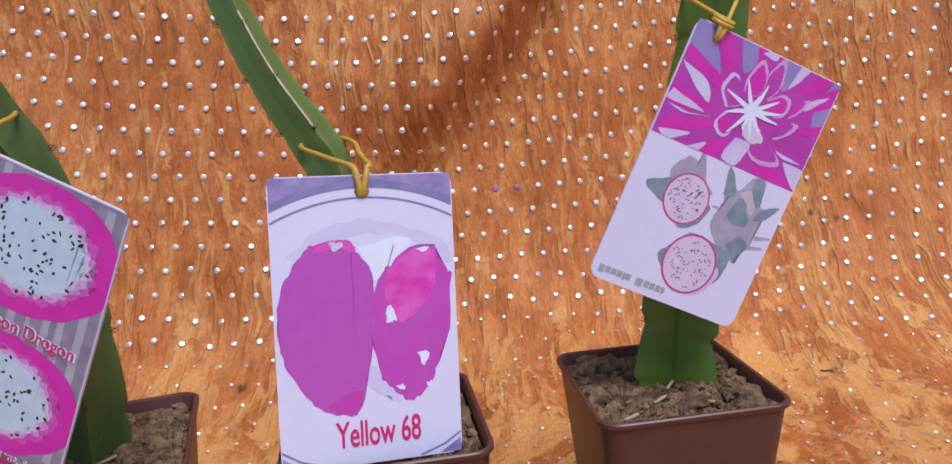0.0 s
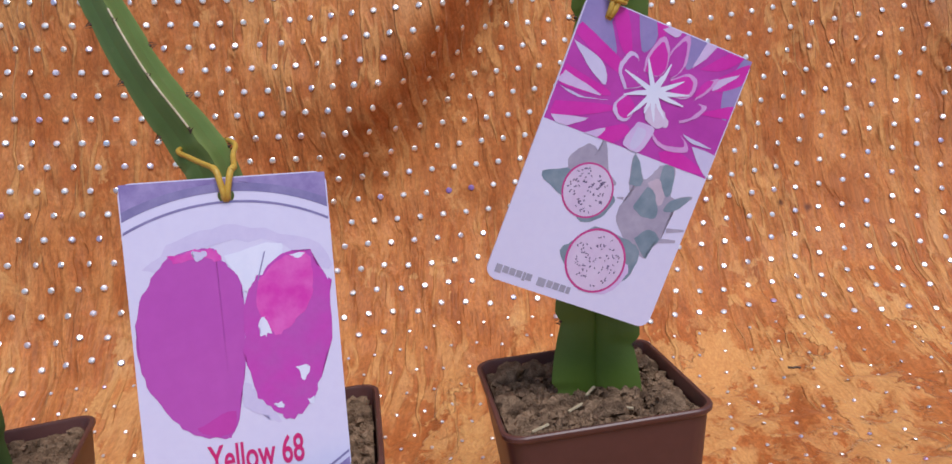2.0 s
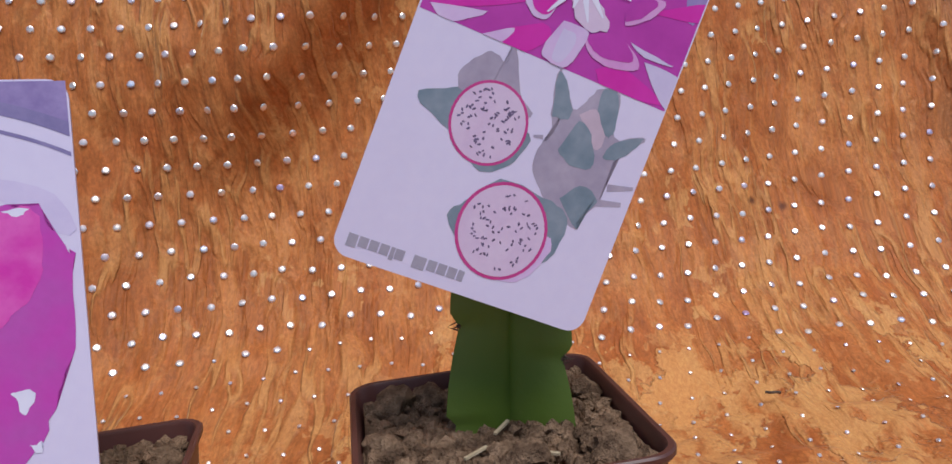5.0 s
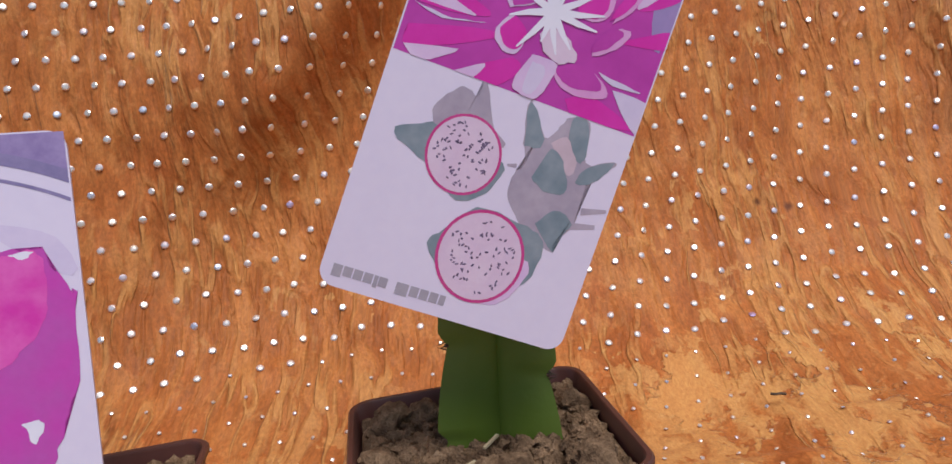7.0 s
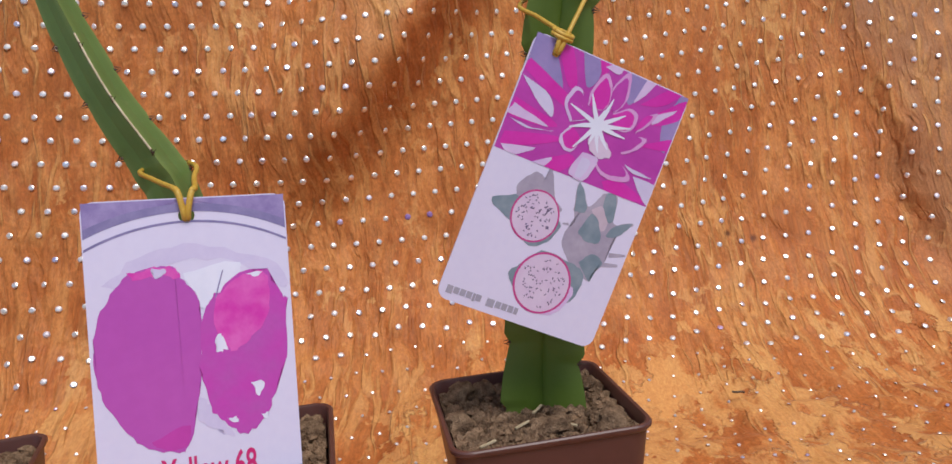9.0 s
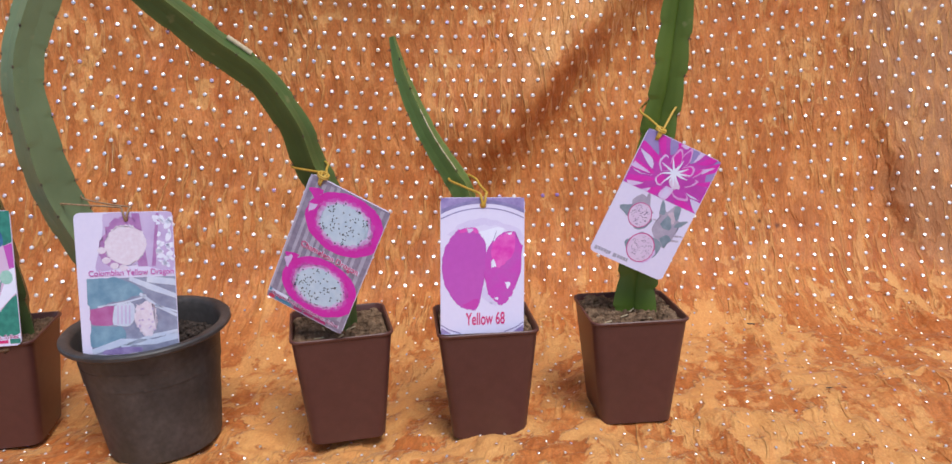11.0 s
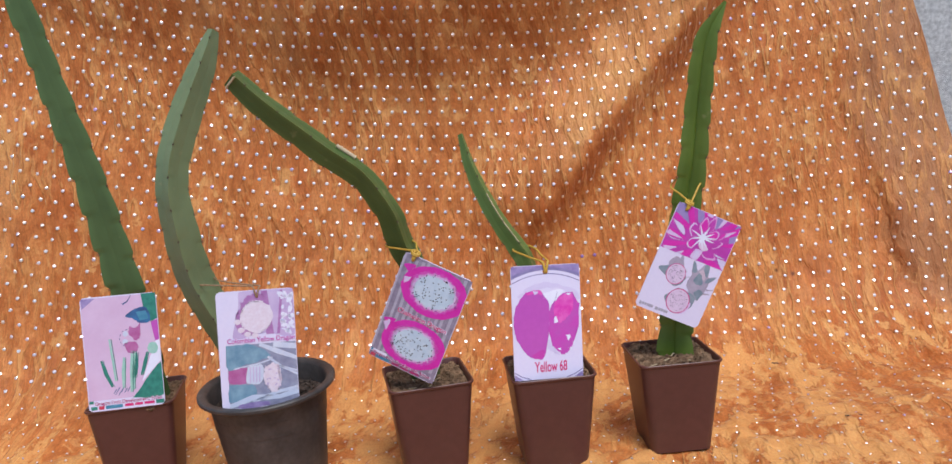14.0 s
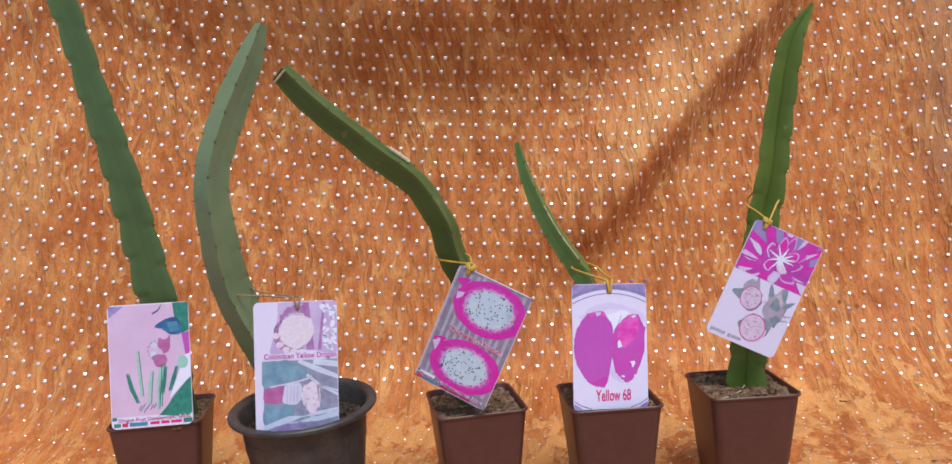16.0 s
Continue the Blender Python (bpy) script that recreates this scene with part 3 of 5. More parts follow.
GREY_GREEN = stem_material("grey_green_stem", (0.130, 0.180, 0.088), (0.170, 0.222, 0.112), (0.16, 0.21, 0.10))
LIME = stem_material("lime_stem", (0.078, 0.132, 0.016), (0.118, 0.182, 0.025), (0.12, 0.18, 0.035))
YOUNG = stem_material("young_stem", (0.085, 0.150, 0.038), (0.118, 0.190, 0.050), (0.17, 0.24, 0.07))

cactus("tall dark green three-ribbed cactus cutting leaning in its pot", [(-0.321, 0.242, 0.055, 0.0145), (-0.3235, 0.242, 0.10, 0.0148), (-0.3272, 0.240, 0.143, 0.0146), (-0.3350, 0.24, 0.186, 0.0138), (-0.3450, 0.24, 0.234, 0.0126), (-0.3575, 0.24, 0.282, 0.0112), (-0.3690, 0.24, 0.3285, 0.0104), (-0.3815, 0.24, 0.375, 0.0104), (-0.394, 0.24, 0.422, 0.0096), (-0.405, 0.24, 0.465, 0.0085)], (338, 205, 90), GREEN, step=0.027, hollow=0.08, scallop=0.20, seed=1)
cactus("grey-green curved three-ribbed cactus cutting in the black pot", [(-0.236, 0.240, 0.050, 0.0120), (-0.246, 0.236, 0.09, 0.0126), (-0.257, 0.230, 0.12, 0.0128), (-0.2665, 0.223, 0.149, 0.0126), (-0.2690, 0.216, 0.172, 0.0122), (-0.2696, 0.212, 0.194, 0.0116), (-0.2704, 0.210, 0.215, 0.0108), (-0.2690, 0.213, 0.235, 0.0106), (-0.2650, 0.220, 0.2545, 0.0110), (-0.2595, 0.228, 0.2744, 0.0107), (-0.2506, 0.24, 0.3027, 0.0085), (-0.2440, 0.246, 0.3231, 0.0040)], (190, 285, 35), GREY_GREEN, step=0.020, hollow=0.06, scallop=0.06, seed=2)
bent, bent_at = cactus("dark green bent three-ribbed cactus cutting with a cut tip", [(-0.120, 0.254, 0.055, 0.0125), (-0.117, 0.252, 0.10, 0.0112), (-0.1192, 0.249, 0.1474, 0.0100), (-0.1265, 0.244, 0.1673, 0.0102), (-0.1310, 0.235, 0.1910, 0.0095), (-0.1450, 0.226, 0.2175, 0.0091), (-0.1640, 0.219, 0.2344, 0.0095), (-0.1820, 0.214, 0.2510, 0.0091), (-0.2003, 0.210, 0.2679, 0.0087), (-0.2181, 0.205, 0.2880, 0.0074)], (300, 185, 40), OLIVE, step=0.026, hollow=0.08, scallop=0.10, seed=3)
young, young_at = cactus("slim young green cactus cutting leaning behind its tag", [(-0.031, 0.266, 0.055, 0.0078), (-0.034, 0.270, 0.10, 0.0080), (-0.0415, 0.278, 0.1416, 0.0078), (-0.0482, 0.282, 0.1546, 0.0078), (-0.0610, 0.287, 0.1740, 0.0068), (-0.0719, 0.293, 0.1947, 0.0062), (-0.0809, 0.297, 0.2174, 0.0046), (-0.0860, 0.300, 0.2393, 0.0022)], (300, 190, 40), YOUNG, step=0.020, hollow=0.08, scallop=0.07, seed=4)
cactus("bright green upright three-ribbed cactus cutting with pointed tip", [(0.0618, 0.287, 0.055, 0.0142), (0.0628, 0.287, 0.067, 0.0139), (0.0643, 0.287, 0.0860, 0.0129), (0.068, 0.287, 0.13, 0.0113), (0.0728, 0.287, 0.167, 0.0108), (0.0764, 0.285, 0.189, 0.0109), (0.0795, 0.281, 0.2096, 0.0102), (0.0830, 0.274, 0.2513, 0.0093), (0.0880, 0.266, 0.2907, 0.0080), (0.1005, 0.262, 0.3144, 0.0012)], (335, 204, 88), LIME, step=0.022, hollow=0.55, scallop=0.16, seed=5)

# ---------------------------------------------------------------- name tags
INKS = {}


def ink(name, a, b=None, scale=260, rough=0.38):
    if name not in INKS:
        INKS[name] = plain(name, a, b or a, scale, rough, grain=0.05)
    return INKS[name]


PAPER = ink("lavender_white_card", (0.665, 0.625, 0.83), (0.68, 0.64, 0.845), 60)
MAGENTA = ink("magenta_ink", (0.46, 0.035, 0.34), (0.52, 0.05, 0.40), 60)
PURPLE = ink("purple_ink", (0.45, 0.070, 0.43), (0.47, 0.080, 0.44), 40)
ORCHID = ink("orchid_ink", (0.52, 0.050, 0.43), (0.46, 0.080, 0.43), 110)
VIOLET = ink("violet_ink", (0.23, 0.17, 0.40), (0.34, 0.27, 0.52), 220)
CRIMSON = ink("crimson_ink", (0.58, 0.014, 0.16))
W, H, THICK = 0.0497, 0.0791, 0.0008
LAYER = 0.00003


def card_outline(w, h, r, n=6):
    pts = []
    for k, (sx, sz) in enumerate(((1, -1), (1, 1), (-1, 1), (-1, -1))):
        for i in range(n + 1):
            a = -math.pi / 2 + k * math.pi / 2 + i * math.pi / 2 / n
            pts.append((sx * (w / 2 - r) + r * math.cos(a), sz * (h / 2 - r) + r * math.sin(a)))
    return pts


def inside(pts, x, z):
    hit = False
    for (x0, z0), (x1, z1) in zip(pts, pts[1:] + pts[:1]):
        if (z0 > z) != (z1 > z) and x < (x1 - x0) * (z - z0) / (z1 - z0) + x0:
            hit = not hit
    return hit


def clip(poly, keep):
    """Cut a flat polygon to the half-plane keep = (a, b, c): a x + b z <= c."""
    a, b, c = keep
    out = []
    for (x0, z0), (x1, z1) in zip(poly, poly[1:] + poly[:1]):
        d0, d1 = a * x0 + b * z0 - c, a * x1 + b * z1 - c
        if d0 <= 0:
            out.append((x0, z0))
        if (d0 < 0 < d1) or (d1 < 0 < d0):
            t = d0 / (d0 - d1)
            out.append((x0 + (x1 - x0) * t, z0 + (z1 - z0) * t))
    return out


def trim(poly, inset=0.0):
    for k in ((1, 0, W / 2 - inset), (-1, 0, W / 2 - inset), (0, 1, H / 2 - inset), (0, -1, H / 2 - inset)):
        if len(poly) > 2:
            poly = clip(poly, k)
    return poly


def printed(card, name, polys, material, level, label=""):
    """Flat printed shapes (x, z in card metres) that lie on the card's face."""
    if 1 < len(polys) <= 8:
        return [printed(card, name, [p], material, level, label) for p in polys]
    bm = bmesh.new()
    for poly in polys:
        poly = trim(poly, 0.0003)
        if len(poly) < 3:
            continue
        vs = [bm.verts.new((x, -THICK / 2 - LAYER * level, z)) for x, z in poly]
        try:
            bm.faces.new(vs)
        except ValueError:
            pass
    bmesh.ops.triangulate(bm, faces=bm.faces, ngon_method="EAR_CLIP")
    bmesh.ops.recalc_face_normals(bm, faces=bm.faces)
    for f in bm.faces:
        if f.normal.y > 0:
            f.normal_flip()
    return part(name, bm, material, card, label)


def oval(cx, cz, rx, rz, turn=0, n=28, rough=0.0, seed=0):
    rng = random.Random(seed)
    c, s = math.cos(radians(turn)), math.sin(radians(turn))
    pts = []
    for i in range(n):
        w = i * math.tau / n
        k = 1 + rng.uniform(-rough, rough)
        x, z = rx * k * math.cos(w), rz * k * math.sin(w)
        pts.append((cx + x * c - z * s, cz + x * s + z * c))
    return pts


def band(points, wide):
    """A stroke along points as one flat strip."""
    left, right = [], []
    for i, (x, z) in enumerate(points):
        x0, z0 = points[max(i - 1, 0)]
        x1, z1 = points[min(i + 1, len(points) - 1)]
        d = math.hypot(x1 - x0, z1 - z0) or 1
        wd = wide[i] if isinstance(wide, (list, tuple)) else wide
        nx, nz = -(z1 - z0) / d * wd / 2, (x1 - x0) / d * wd / 2
        left.append((x + nx, z + nz))
        right.append((x - nx, z - nz))
    return left + right[::-1]


def arc(cx, cz, r, a0, a1, n=24):
    return [(cx + r * math.cos(radians(a0 + (a1 - a0) * i / n)), cz + r * math.sin(radians(a0 + (a1 - a0) * i / n))) for i in range(n + 1)]


def words(card, name, text, x, z, size, wide, material, level, turn=0, bold=0.0):
    """Lettering of a given cap height, squeezed to a given width, starting at x, z."""
    cu = bpy.data.curves.new(name, "FONT")
    cu.body, cu.size, cu.offset = text, 1.0, bold
    tmp = bpy.data.objects.new(name, cu)
    scene.collection.objects.link(tmp)
    me = bpy.data.meshes.new_from_object(tmp.evaluated_get(bpy.context.evaluated_depsgraph_get()))
    bpy.data.objects.remove(tmp)
    co = np.array([v.co[:] for v in me.vertices])
    lo, hi = co[:, 0].min(), co[:, 0].max()
    cap = 0.70
    c, s = math.cos(radians(turn)), math.sin(radians(turn))
    for v, (a, b, _) in zip(me.vertices, co):
        a, b = (a - lo) / (hi - lo) * wide, b / cap * size
        v.co = (x + a * c - b * s, -THICK / 2 - LAYER * level, z + a * s + b * c)
    me.materials.append(material)
    ob = new(name, me)
    ob.parent = card
    ob["label"] = "lettering that reads " + text
    return ob


def tag_card(centre, yaw, lean, roll, label, hole=(0.0, 0.0350), hole_r=0.0020):
    root = new("name_tag")
    bm = bmesh.new()
    outer = card_outline(W, H, 0.0032)
    ring = [(hole[0] + hole_r * math.cos(i * math.tau / 28), hole[1] + hole_r * math.sin(i * math.tau / 28)) for i in range(28)]
    # the face with its hole, as a fan of quads between both outlines
    faces = []
    for side in (-1, 1):
        o = [bm.verts.new((x, side * THICK / 2, z)) for x, z in outer]
        r = [bm.verts.new((x, side * THICK / 2, z)) for x, z in ring]
        edges = [bm.edges.new((o[i], o[(i + 1) % len(o)])) for i in range(len(o))] + [bm.edges.new((r[i], r[(i + 1) % len(r)])) for i in range(len(r))]
        bmesh.ops.triangle_fill(bm, use_beauty=True, edges=edges)
        faces.append((o, r))
    for a, b in zip(faces[0], faces[1]):
        for i in range(len(a)):
            j = (i + 1) % len(a)
            bm.faces.new((a[i], a[j], b[j], b[i]))
    bmesh.ops.recalc_face_normals(bm, faces=bm.faces)
    part("card", bm, PAPER, root)
    root.matrix_basis = Matrix.Translation(centre) @ pose(0, 0, 0, 0, 0, yaw) @ pose(0, 0, 0, -lean, 0, 0) @ pose(0, 0, 0, 0, roll, 0)
    return tagged(root, label, "name tag", group="printed plant tags")


card1 = tag_card((-0.3227, 0.2114, 0.1088), 16.7, 7.7, 1.1, "plastic tag with a pink drawing of green sprouts", (-0.004, 0.0352), 0.0012)
card2 = tag_card((-0.2204, 0.2002, 0.1101), 18.2, 4.5, 2.9, "plastic tag with pale fruit pictures and purple lettering", (0.0012, 0.0356), 0.0013)
card3 = tag_card((-0.1139, 0.2200, 0.1203), -9.0, 0.0, 25.8, "tilted plastic tag with two magenta fruit halves on grey", (-0.0180, 0.0364))
card4 = tag_card((-0.0288, 0.2423, 0.1076), 18.0, 8.0, 3.7, "white plastic tag with two magenta fruits on a plate")
card5 = tag_card((0.0723, 0.2686, 0.1364), 11.0, 0.5, 26.5, "tilted plastic tag with a magenta flower over cut fruit", (-0.0176, 0.0364))


def at_uv(*points):
    """Card places from shares of its width and height, from the top left corner."""
    return [((u - 0.5) * W, (0.5 - v) * H) for u, v in points]


def jag(points, seed, amount=0.0006, steps=5):
    """The outline through points with a slightly torn edge."""
    rng = random.Random(seed)
    closed = list(points) + [points[0]]
    p = spline(closed, (len(closed) - 1) * steps)[:-1]
    return [(x + rng.uniform(-amount, amount), z + rng.uniform(-amount, amount)) for x, z in p]


def rect(u0, v0, u1, v1):
    return at_uv((u0, v0), (u1, v0), (u1, v1), (u0, v1))


def seeds(cx, cz, rx, rz, turn, count, seed, size=0.00045):
    rng = random.Random(seed)
    out = []
    c, s = math.cos(radians(turn)), math.sin(radians(turn))
    for i in range(count):
        w, r = rng.uniform(0, math.tau), math.sqrt(rng.random())
        x, z = rx * r * math.cos(w), rz * r * math.sin(w)
        out.append(oval(cx + x * c - z * s, cz + x * s + z * c, size * rng.uniform(0.5, 0.8), size * rng.uniform(0.9, 1.5), rng.uniform(0, 180), 7))
    return out


def bars(card, u0, u1, v, tall, material, level, seed, name="print_bar"):
    """Lettering too small to read, as a row of word-long bars."""
    rng = random.Random(seed)
    u, out = u0, []
    while u < u1:
        e = min(u + rng.uniform(0.08, 0.16), u1)
        out.append(rect(u, v, e, v + tall))
        u = e + 0.02
    return printed(card, name, out, material, level)


# two fruits on a plate
LILAC = ink("lilac_ink", (0.58, 0.52, 0.76), (0.63, 0.57, 0.80), 120)
ROSE = ink("rose_ink", (0.62, 0.03, 0.40), (0.70, 0.12, 0.50), 160)
PLATE = ink("plate_violet_ink", (0.20, 0.17, 0.36), (0.27, 0.23, 0.44), 200)
SNOW = ink("snow_ink", (0.70, 0.71, 0.88), (0.76, 0.76, 0.92), 120)
low, rad = -0.0195, 0.0565
for sx in (-1, 1):
    printed(card4, "plate_corner", [[(sx * x, low + math.sqrt(rad * rad - x * x) + 0.0006) for x in np.linspace(0.0, W / 2, 18)] + [(sx * W / 2, H / 2), (0, H / 2)]], VIOLET, 1)
    printed(card4, "plate_foot", [at_uv((0.5 + sx * 0.5, 0.945), (0.5 + sx * 0.36, 1.0), (0.5 + sx * 0.5, 1.0))], VIOLET, 1)
    printed(card4, "plate_line", [band(at_uv((0.5 + sx * 0.5, 0.925), (0.5 + sx * 0.40, 0.965), (0.5 + sx * 0.26, 0.995)), 0.0006)], PLATE, 2)
printed(card4, "plate_rim", [band(arc(0, low, rad, 63, 117), 0.0021)], PLATE, 2)
printed(card4, "plate_ring", [band(arc(0, low, rad - 0.0036, 62, 118), 0.0006)], PLATE, 2)
printed(card4, "plate_glow", [jag(at_uv((0.08, 0.27), (0.3, 0.17), (0.6, 0.16), (0.93, 0.24), (0.96, 0.32), (0.7, 0.22), (0.4, 0.21), (0.2, 0.27)), 3)], LILAC, 1)
printed(card4, "plate_middle", [jag(at_uv((0.47, 0.24), (0.75, 0.22), (0.7, 0.30), (0.6, 0.36), (0.53, 0.36)), 4)], SNOW, 2)
printed(card4, "fruit_shadow", [jag(at_uv((0.50, 0.66), (0.58, 0.70), (0.66, 0.79), (0.60, 0.78), (0.50, 0.74)), 5)], LILAC, 2)
printed(card4, "fruit", [jag(at_uv((0.20, 0.239), (0.316, 0.222), (0.41, 0.222), (0.45, 0.26), (0.525, 0.33), (0.535, 0.4375), (0.517, 0.574), (0.49, 0.6875), (0.43, 0.8125), (0.37, 0.824), (0.215, 0.79), (0.117, 0.71), (0.045, 0.63), (0.02, 0.506), (0.035, 0.40), (0.10, 0.3125)), 6, 0.00035)], PURPLE, 3)
printed(card4, "fruit_foot", [jag(at_uv((0.26, 0.78), (0.44, 0.74), (0.43, 0.80), (0.37, 0.817), (0.28, 0.80)), 7, 0.0003)], MAGENTA, 4)
printed(card4, "fruit_crown", [jag(at_uv((0.20, 0.238), (0.31, 0.222), (0.42, 0.225), (0.45, 0.26), (0.35, 0.25), (0.25, 0.26)), 8, 0.0005)], ROSE, 4)
printed(card4, "fruit_scar", [jag(at_uv((0.31, 0.228), (0.37, 0.224), (0.38, 0.245), (0.33, 0.252)), 9, 0.0005)], LILAC, 5)
printed(card4, "cut_fruit", [jag(at_uv((0.565, 0.358), (0.613, 0.324), (0.72, 0.267), (0.877, 0.252), (0.91, 0.29), (0.957, 0.347), (0.975, 0.37), (0.954, 0.55), (0.894, 0.653), (0.826, 0.744), (0.735, 0.792), (0.65, 0.767), (0.567, 0.71), (0.525, 0.608), (0.522, 0.483)), 10, 0.0005)], ORCHID, 3.5)
printed(card4, "cut_face", [jag(at_uv((0.62, 0.33), (0.74, 0.272), (0.876, 0.262), (0.89, 0.34), (0.86, 0.42), (0.79, 0.47), (0.68, 0.515), (0.605, 0.4375)), 11, 0.0004)], ROSE, 4.5)
printed(card4, "highlight", [jag(at_uv((0.60, 0.475), (0.63, 0.455), (0.66, 0.50), (0.61, 0.515)), 12, 0.0004), jag(at_uv((0.765, 0.63), (0.80, 0.622), (0.83, 0.635), (0.80, 0.675)), 13, 0.0003), jag(at_uv((0.64, 0.74), (0.68, 0.735), (0.68, 0.755)), 14, 0.0003), jag(at_uv((0.80, 0.735), (0.84, 0.735), (0.83, 0.755)), 15, 0.0003), jag(at_uv((0.78, 0.263), (0.86, 0.258), (0.83, 0.275)), 16, 0.0003)], SNOW, 5)
printed(card4, "stalk", [band(at_uv((0.66, 0.245), (0.615, 0.335)), 0.0003)], PLATE, 5)
words(card4, "lettering", "Yellow 68", -0.0102, -0.0343, 0.0070, 0.0234, CRIMSON, 6, 0, 0.016)

# magenta flower over cut fruit
DEEP = ink("deep_magenta_ink", (0.42, 0.035, 0.36), (0.50, 0.05, 0.42), 90)
HOT = ink("hot_magenta_ink", (0.58, 0.012, 0.36), (0.62, 0.03, 0.42), 90)
PALE = ink("pale_lilac_ink", (0.60, 0.42, 0.72), (0.66, 0.52, 0.78), 120)
DUSK = ink("dusk_blue_ink", (0.25, 0.20, 0.46), (0.33, 0.24, 0.52), 90)
BLUSH = ink("blush_ink", (0.62, 0.28, 0.62), (0.66, 0.36, 0.68), 120)
DUST_PINK = ink("dust_pink_ink", (0.50, 0.40, 0.50), (0.56, 0.45, 0.56), 160)
TEAL_GREY = ink("teal_grey_ink", (0.16, 0.22, 0.28), (0.26, 0.31, 0.38), 160)
MAUVE = ink("mauve_grey_ink", (0.33, 0.29, 0.40), (0.42, 0.37, 0.48), 160)
RIND = ink("rind_ink", (0.50, 0.03, 0.22), (0.55, 0.06, 0.28), 120)
FLESH = ink("pale_flesh_ink", (0.62, 0.48, 0.68), (0.66, 0.54, 0.72), 160)
PIP = ink("pip_ink", (0.12, 0.09, 0.18), (0.2, 0.15, 0.28), 300)
GREY_INK = ink("grey_ink", (0.33, 0.31, 0.40), (0.37, 0.35, 0.44), 200)
SPLIT = 0.43
keep_up = (0, -1, -(0.5 - SPLIT) * H)
cx, cz = at_uv((0.53, 0.20))[0]
printed(card5, "flower_ground", [rect(0, 0, 1, SPLIT)], DEEP, 1)
rng = random.Random(21)
printed(card5, "dusk_petal", [clip(jag(at_uv((0.001, 0.002), (0.194, -0.01), (0.153, 0.031), (0.261, 0.155), (0.148, 0.128), (-0.012, 0.108)), 70, 0.00012, 4), keep_up)], DUSK, 2.0)
printed(card5, "dusk_petal", [clip(jag(at_uv((0.947, -0.001), (1.013, 0.004), (0.978, 0.221), (0.896, 0.128)), 71, 0.00012, 4), keep_up)], DUSK, 2.1)
printed(card5, "dusk_petal", [clip(jag(at_uv((0.29, -0.007), (0.406, -0.006), (0.435, 0.069), (0.382, 0.109)), 72, 0.00012, 4), keep_up)], DUSK, 2.2)
printed(card5, "dusk_petal", [clip(jag(at_uv((0.581, 0.003), (0.745, -0.003), (0.696, 0.081), (0.647, 0.109)), 73, 0.00012, 4), keep_up)], DUSK, 2.3)
printed(card5, "hot_petal", [clip(jag(at_uv((0.022, 0.096), (0.323, 0.17), (0.318, 0.209), (0.018, 0.138)), 80, 0.00012, 4), keep_up)], HOT, 2.5)
printed(card5, "hot_petal", [clip(jag(at_uv((0.122, 0.003), (0.221, -0), (0.326, 0.111), (0.285, 0.135)), 81, 0.00012, 4), keep_up)], HOT, 2.6)
printed(card5, "hot_petal", [clip(jag(at_uv((0.397, -0.004), (0.474, -0.006), (0.458, 0.056)), 82, 0.00012, 4), keep_up)], HOT, 2.7)
printed(card5, "hot_petal", [clip(jag(at_uv((0.726, 0.095), (0.902, -0.021), (0.956, -0.003), (0.856, 0.069)), 83, 0.00012, 4), keep_up)], HOT, 2.8)
printed(card5, "hot_petal", [clip(jag(at_uv((0.792, 0.131), (0.986, 0.017), (0.986, 0.091), (0.863, 0.143)), 84, 0.00012, 4), keep_up)], HOT, 2.9)
printed(card5, "hot_petal", [clip(jag(at_uv((0.8, 0.237), (0.999, 0.164), (1.001, 0.208)), 85, 0.00012, 4), keep_up)], HOT, 3.0)
printed(card5, "hot_petal", [clip(jag(at_uv((0.677, 0.402), (0.775, 0.376), (0.982, 0.417), (0.804, 0.434), (0.734, 0.44)), 86, 0.00012, 4), keep_up)], HOT, 3.1)
printed(card5, "hot_petal", [clip(jag(at_uv((0.031, 0.364), (0.304, 0.315), (0.345, 0.33), (0.052, 0.412)), 87, 0.00012, 4), keep_up)], HOT, 3.2)
printed(card5, "hot_petal", [clip(jag(at_uv((0.251, 0.426), (0.436, 0.356), (0.475, 0.383), (0.369, 0.445)), 88, 0.00012, 4), keep_up)], HOT, 3.3)
printed(card5, "hot_petal", [clip(jag(at_uv((0.022, 0.239), (0.284, 0.27), (0.268, 0.293), (0.026, 0.308)), 89, 0.00012, 4), keep_up)], HOT, 3.4)
printed(card5, "pale_petal", [clip(jag(at_uv((0.011, 0.159), (0.199, 0.188), (0.261, 0.257), (0.152, 0.229)), 95, 0.00012, 4), keep_up)], LILAC, 3.6)
printed(card5, "pale_petal", [clip(jag(at_uv((0.026, 0.261), (0.257, 0.292), (0.147, 0.301), (0.01, 0.3)), 96, 0.00012, 4), keep_up)], PALE, 3.7)
printed(card5, "pale_petal", [clip(jag(at_uv((0.035, 0.412), (0.232, 0.381), (0.109, 0.435)), 97, 0.00012, 4), keep_up)], PALE, 3.8)
printed(card5, "pale_petal", [clip(jag(at_uv((0.024, 0.313), (0.179, 0.318), (0.304, 0.3), (0.143, 0.327)), 98, 0.00012, 4), keep_up)], LILAC, 3.9)
printed(card5, "pale_petal", [clip(jag(at_uv((0.184, 0.453), (0.344, 0.391), (0.294, 0.443)), 99, 0.00012, 4), keep_up)], PALE, 4.0)
printed(card5, "pale_petal", [clip(jag(at_uv((0.715, -0.001), (0.779, 0), (0.686, 0.098)), 100, 0.00012, 4), keep_up)], PALE, 4.1)
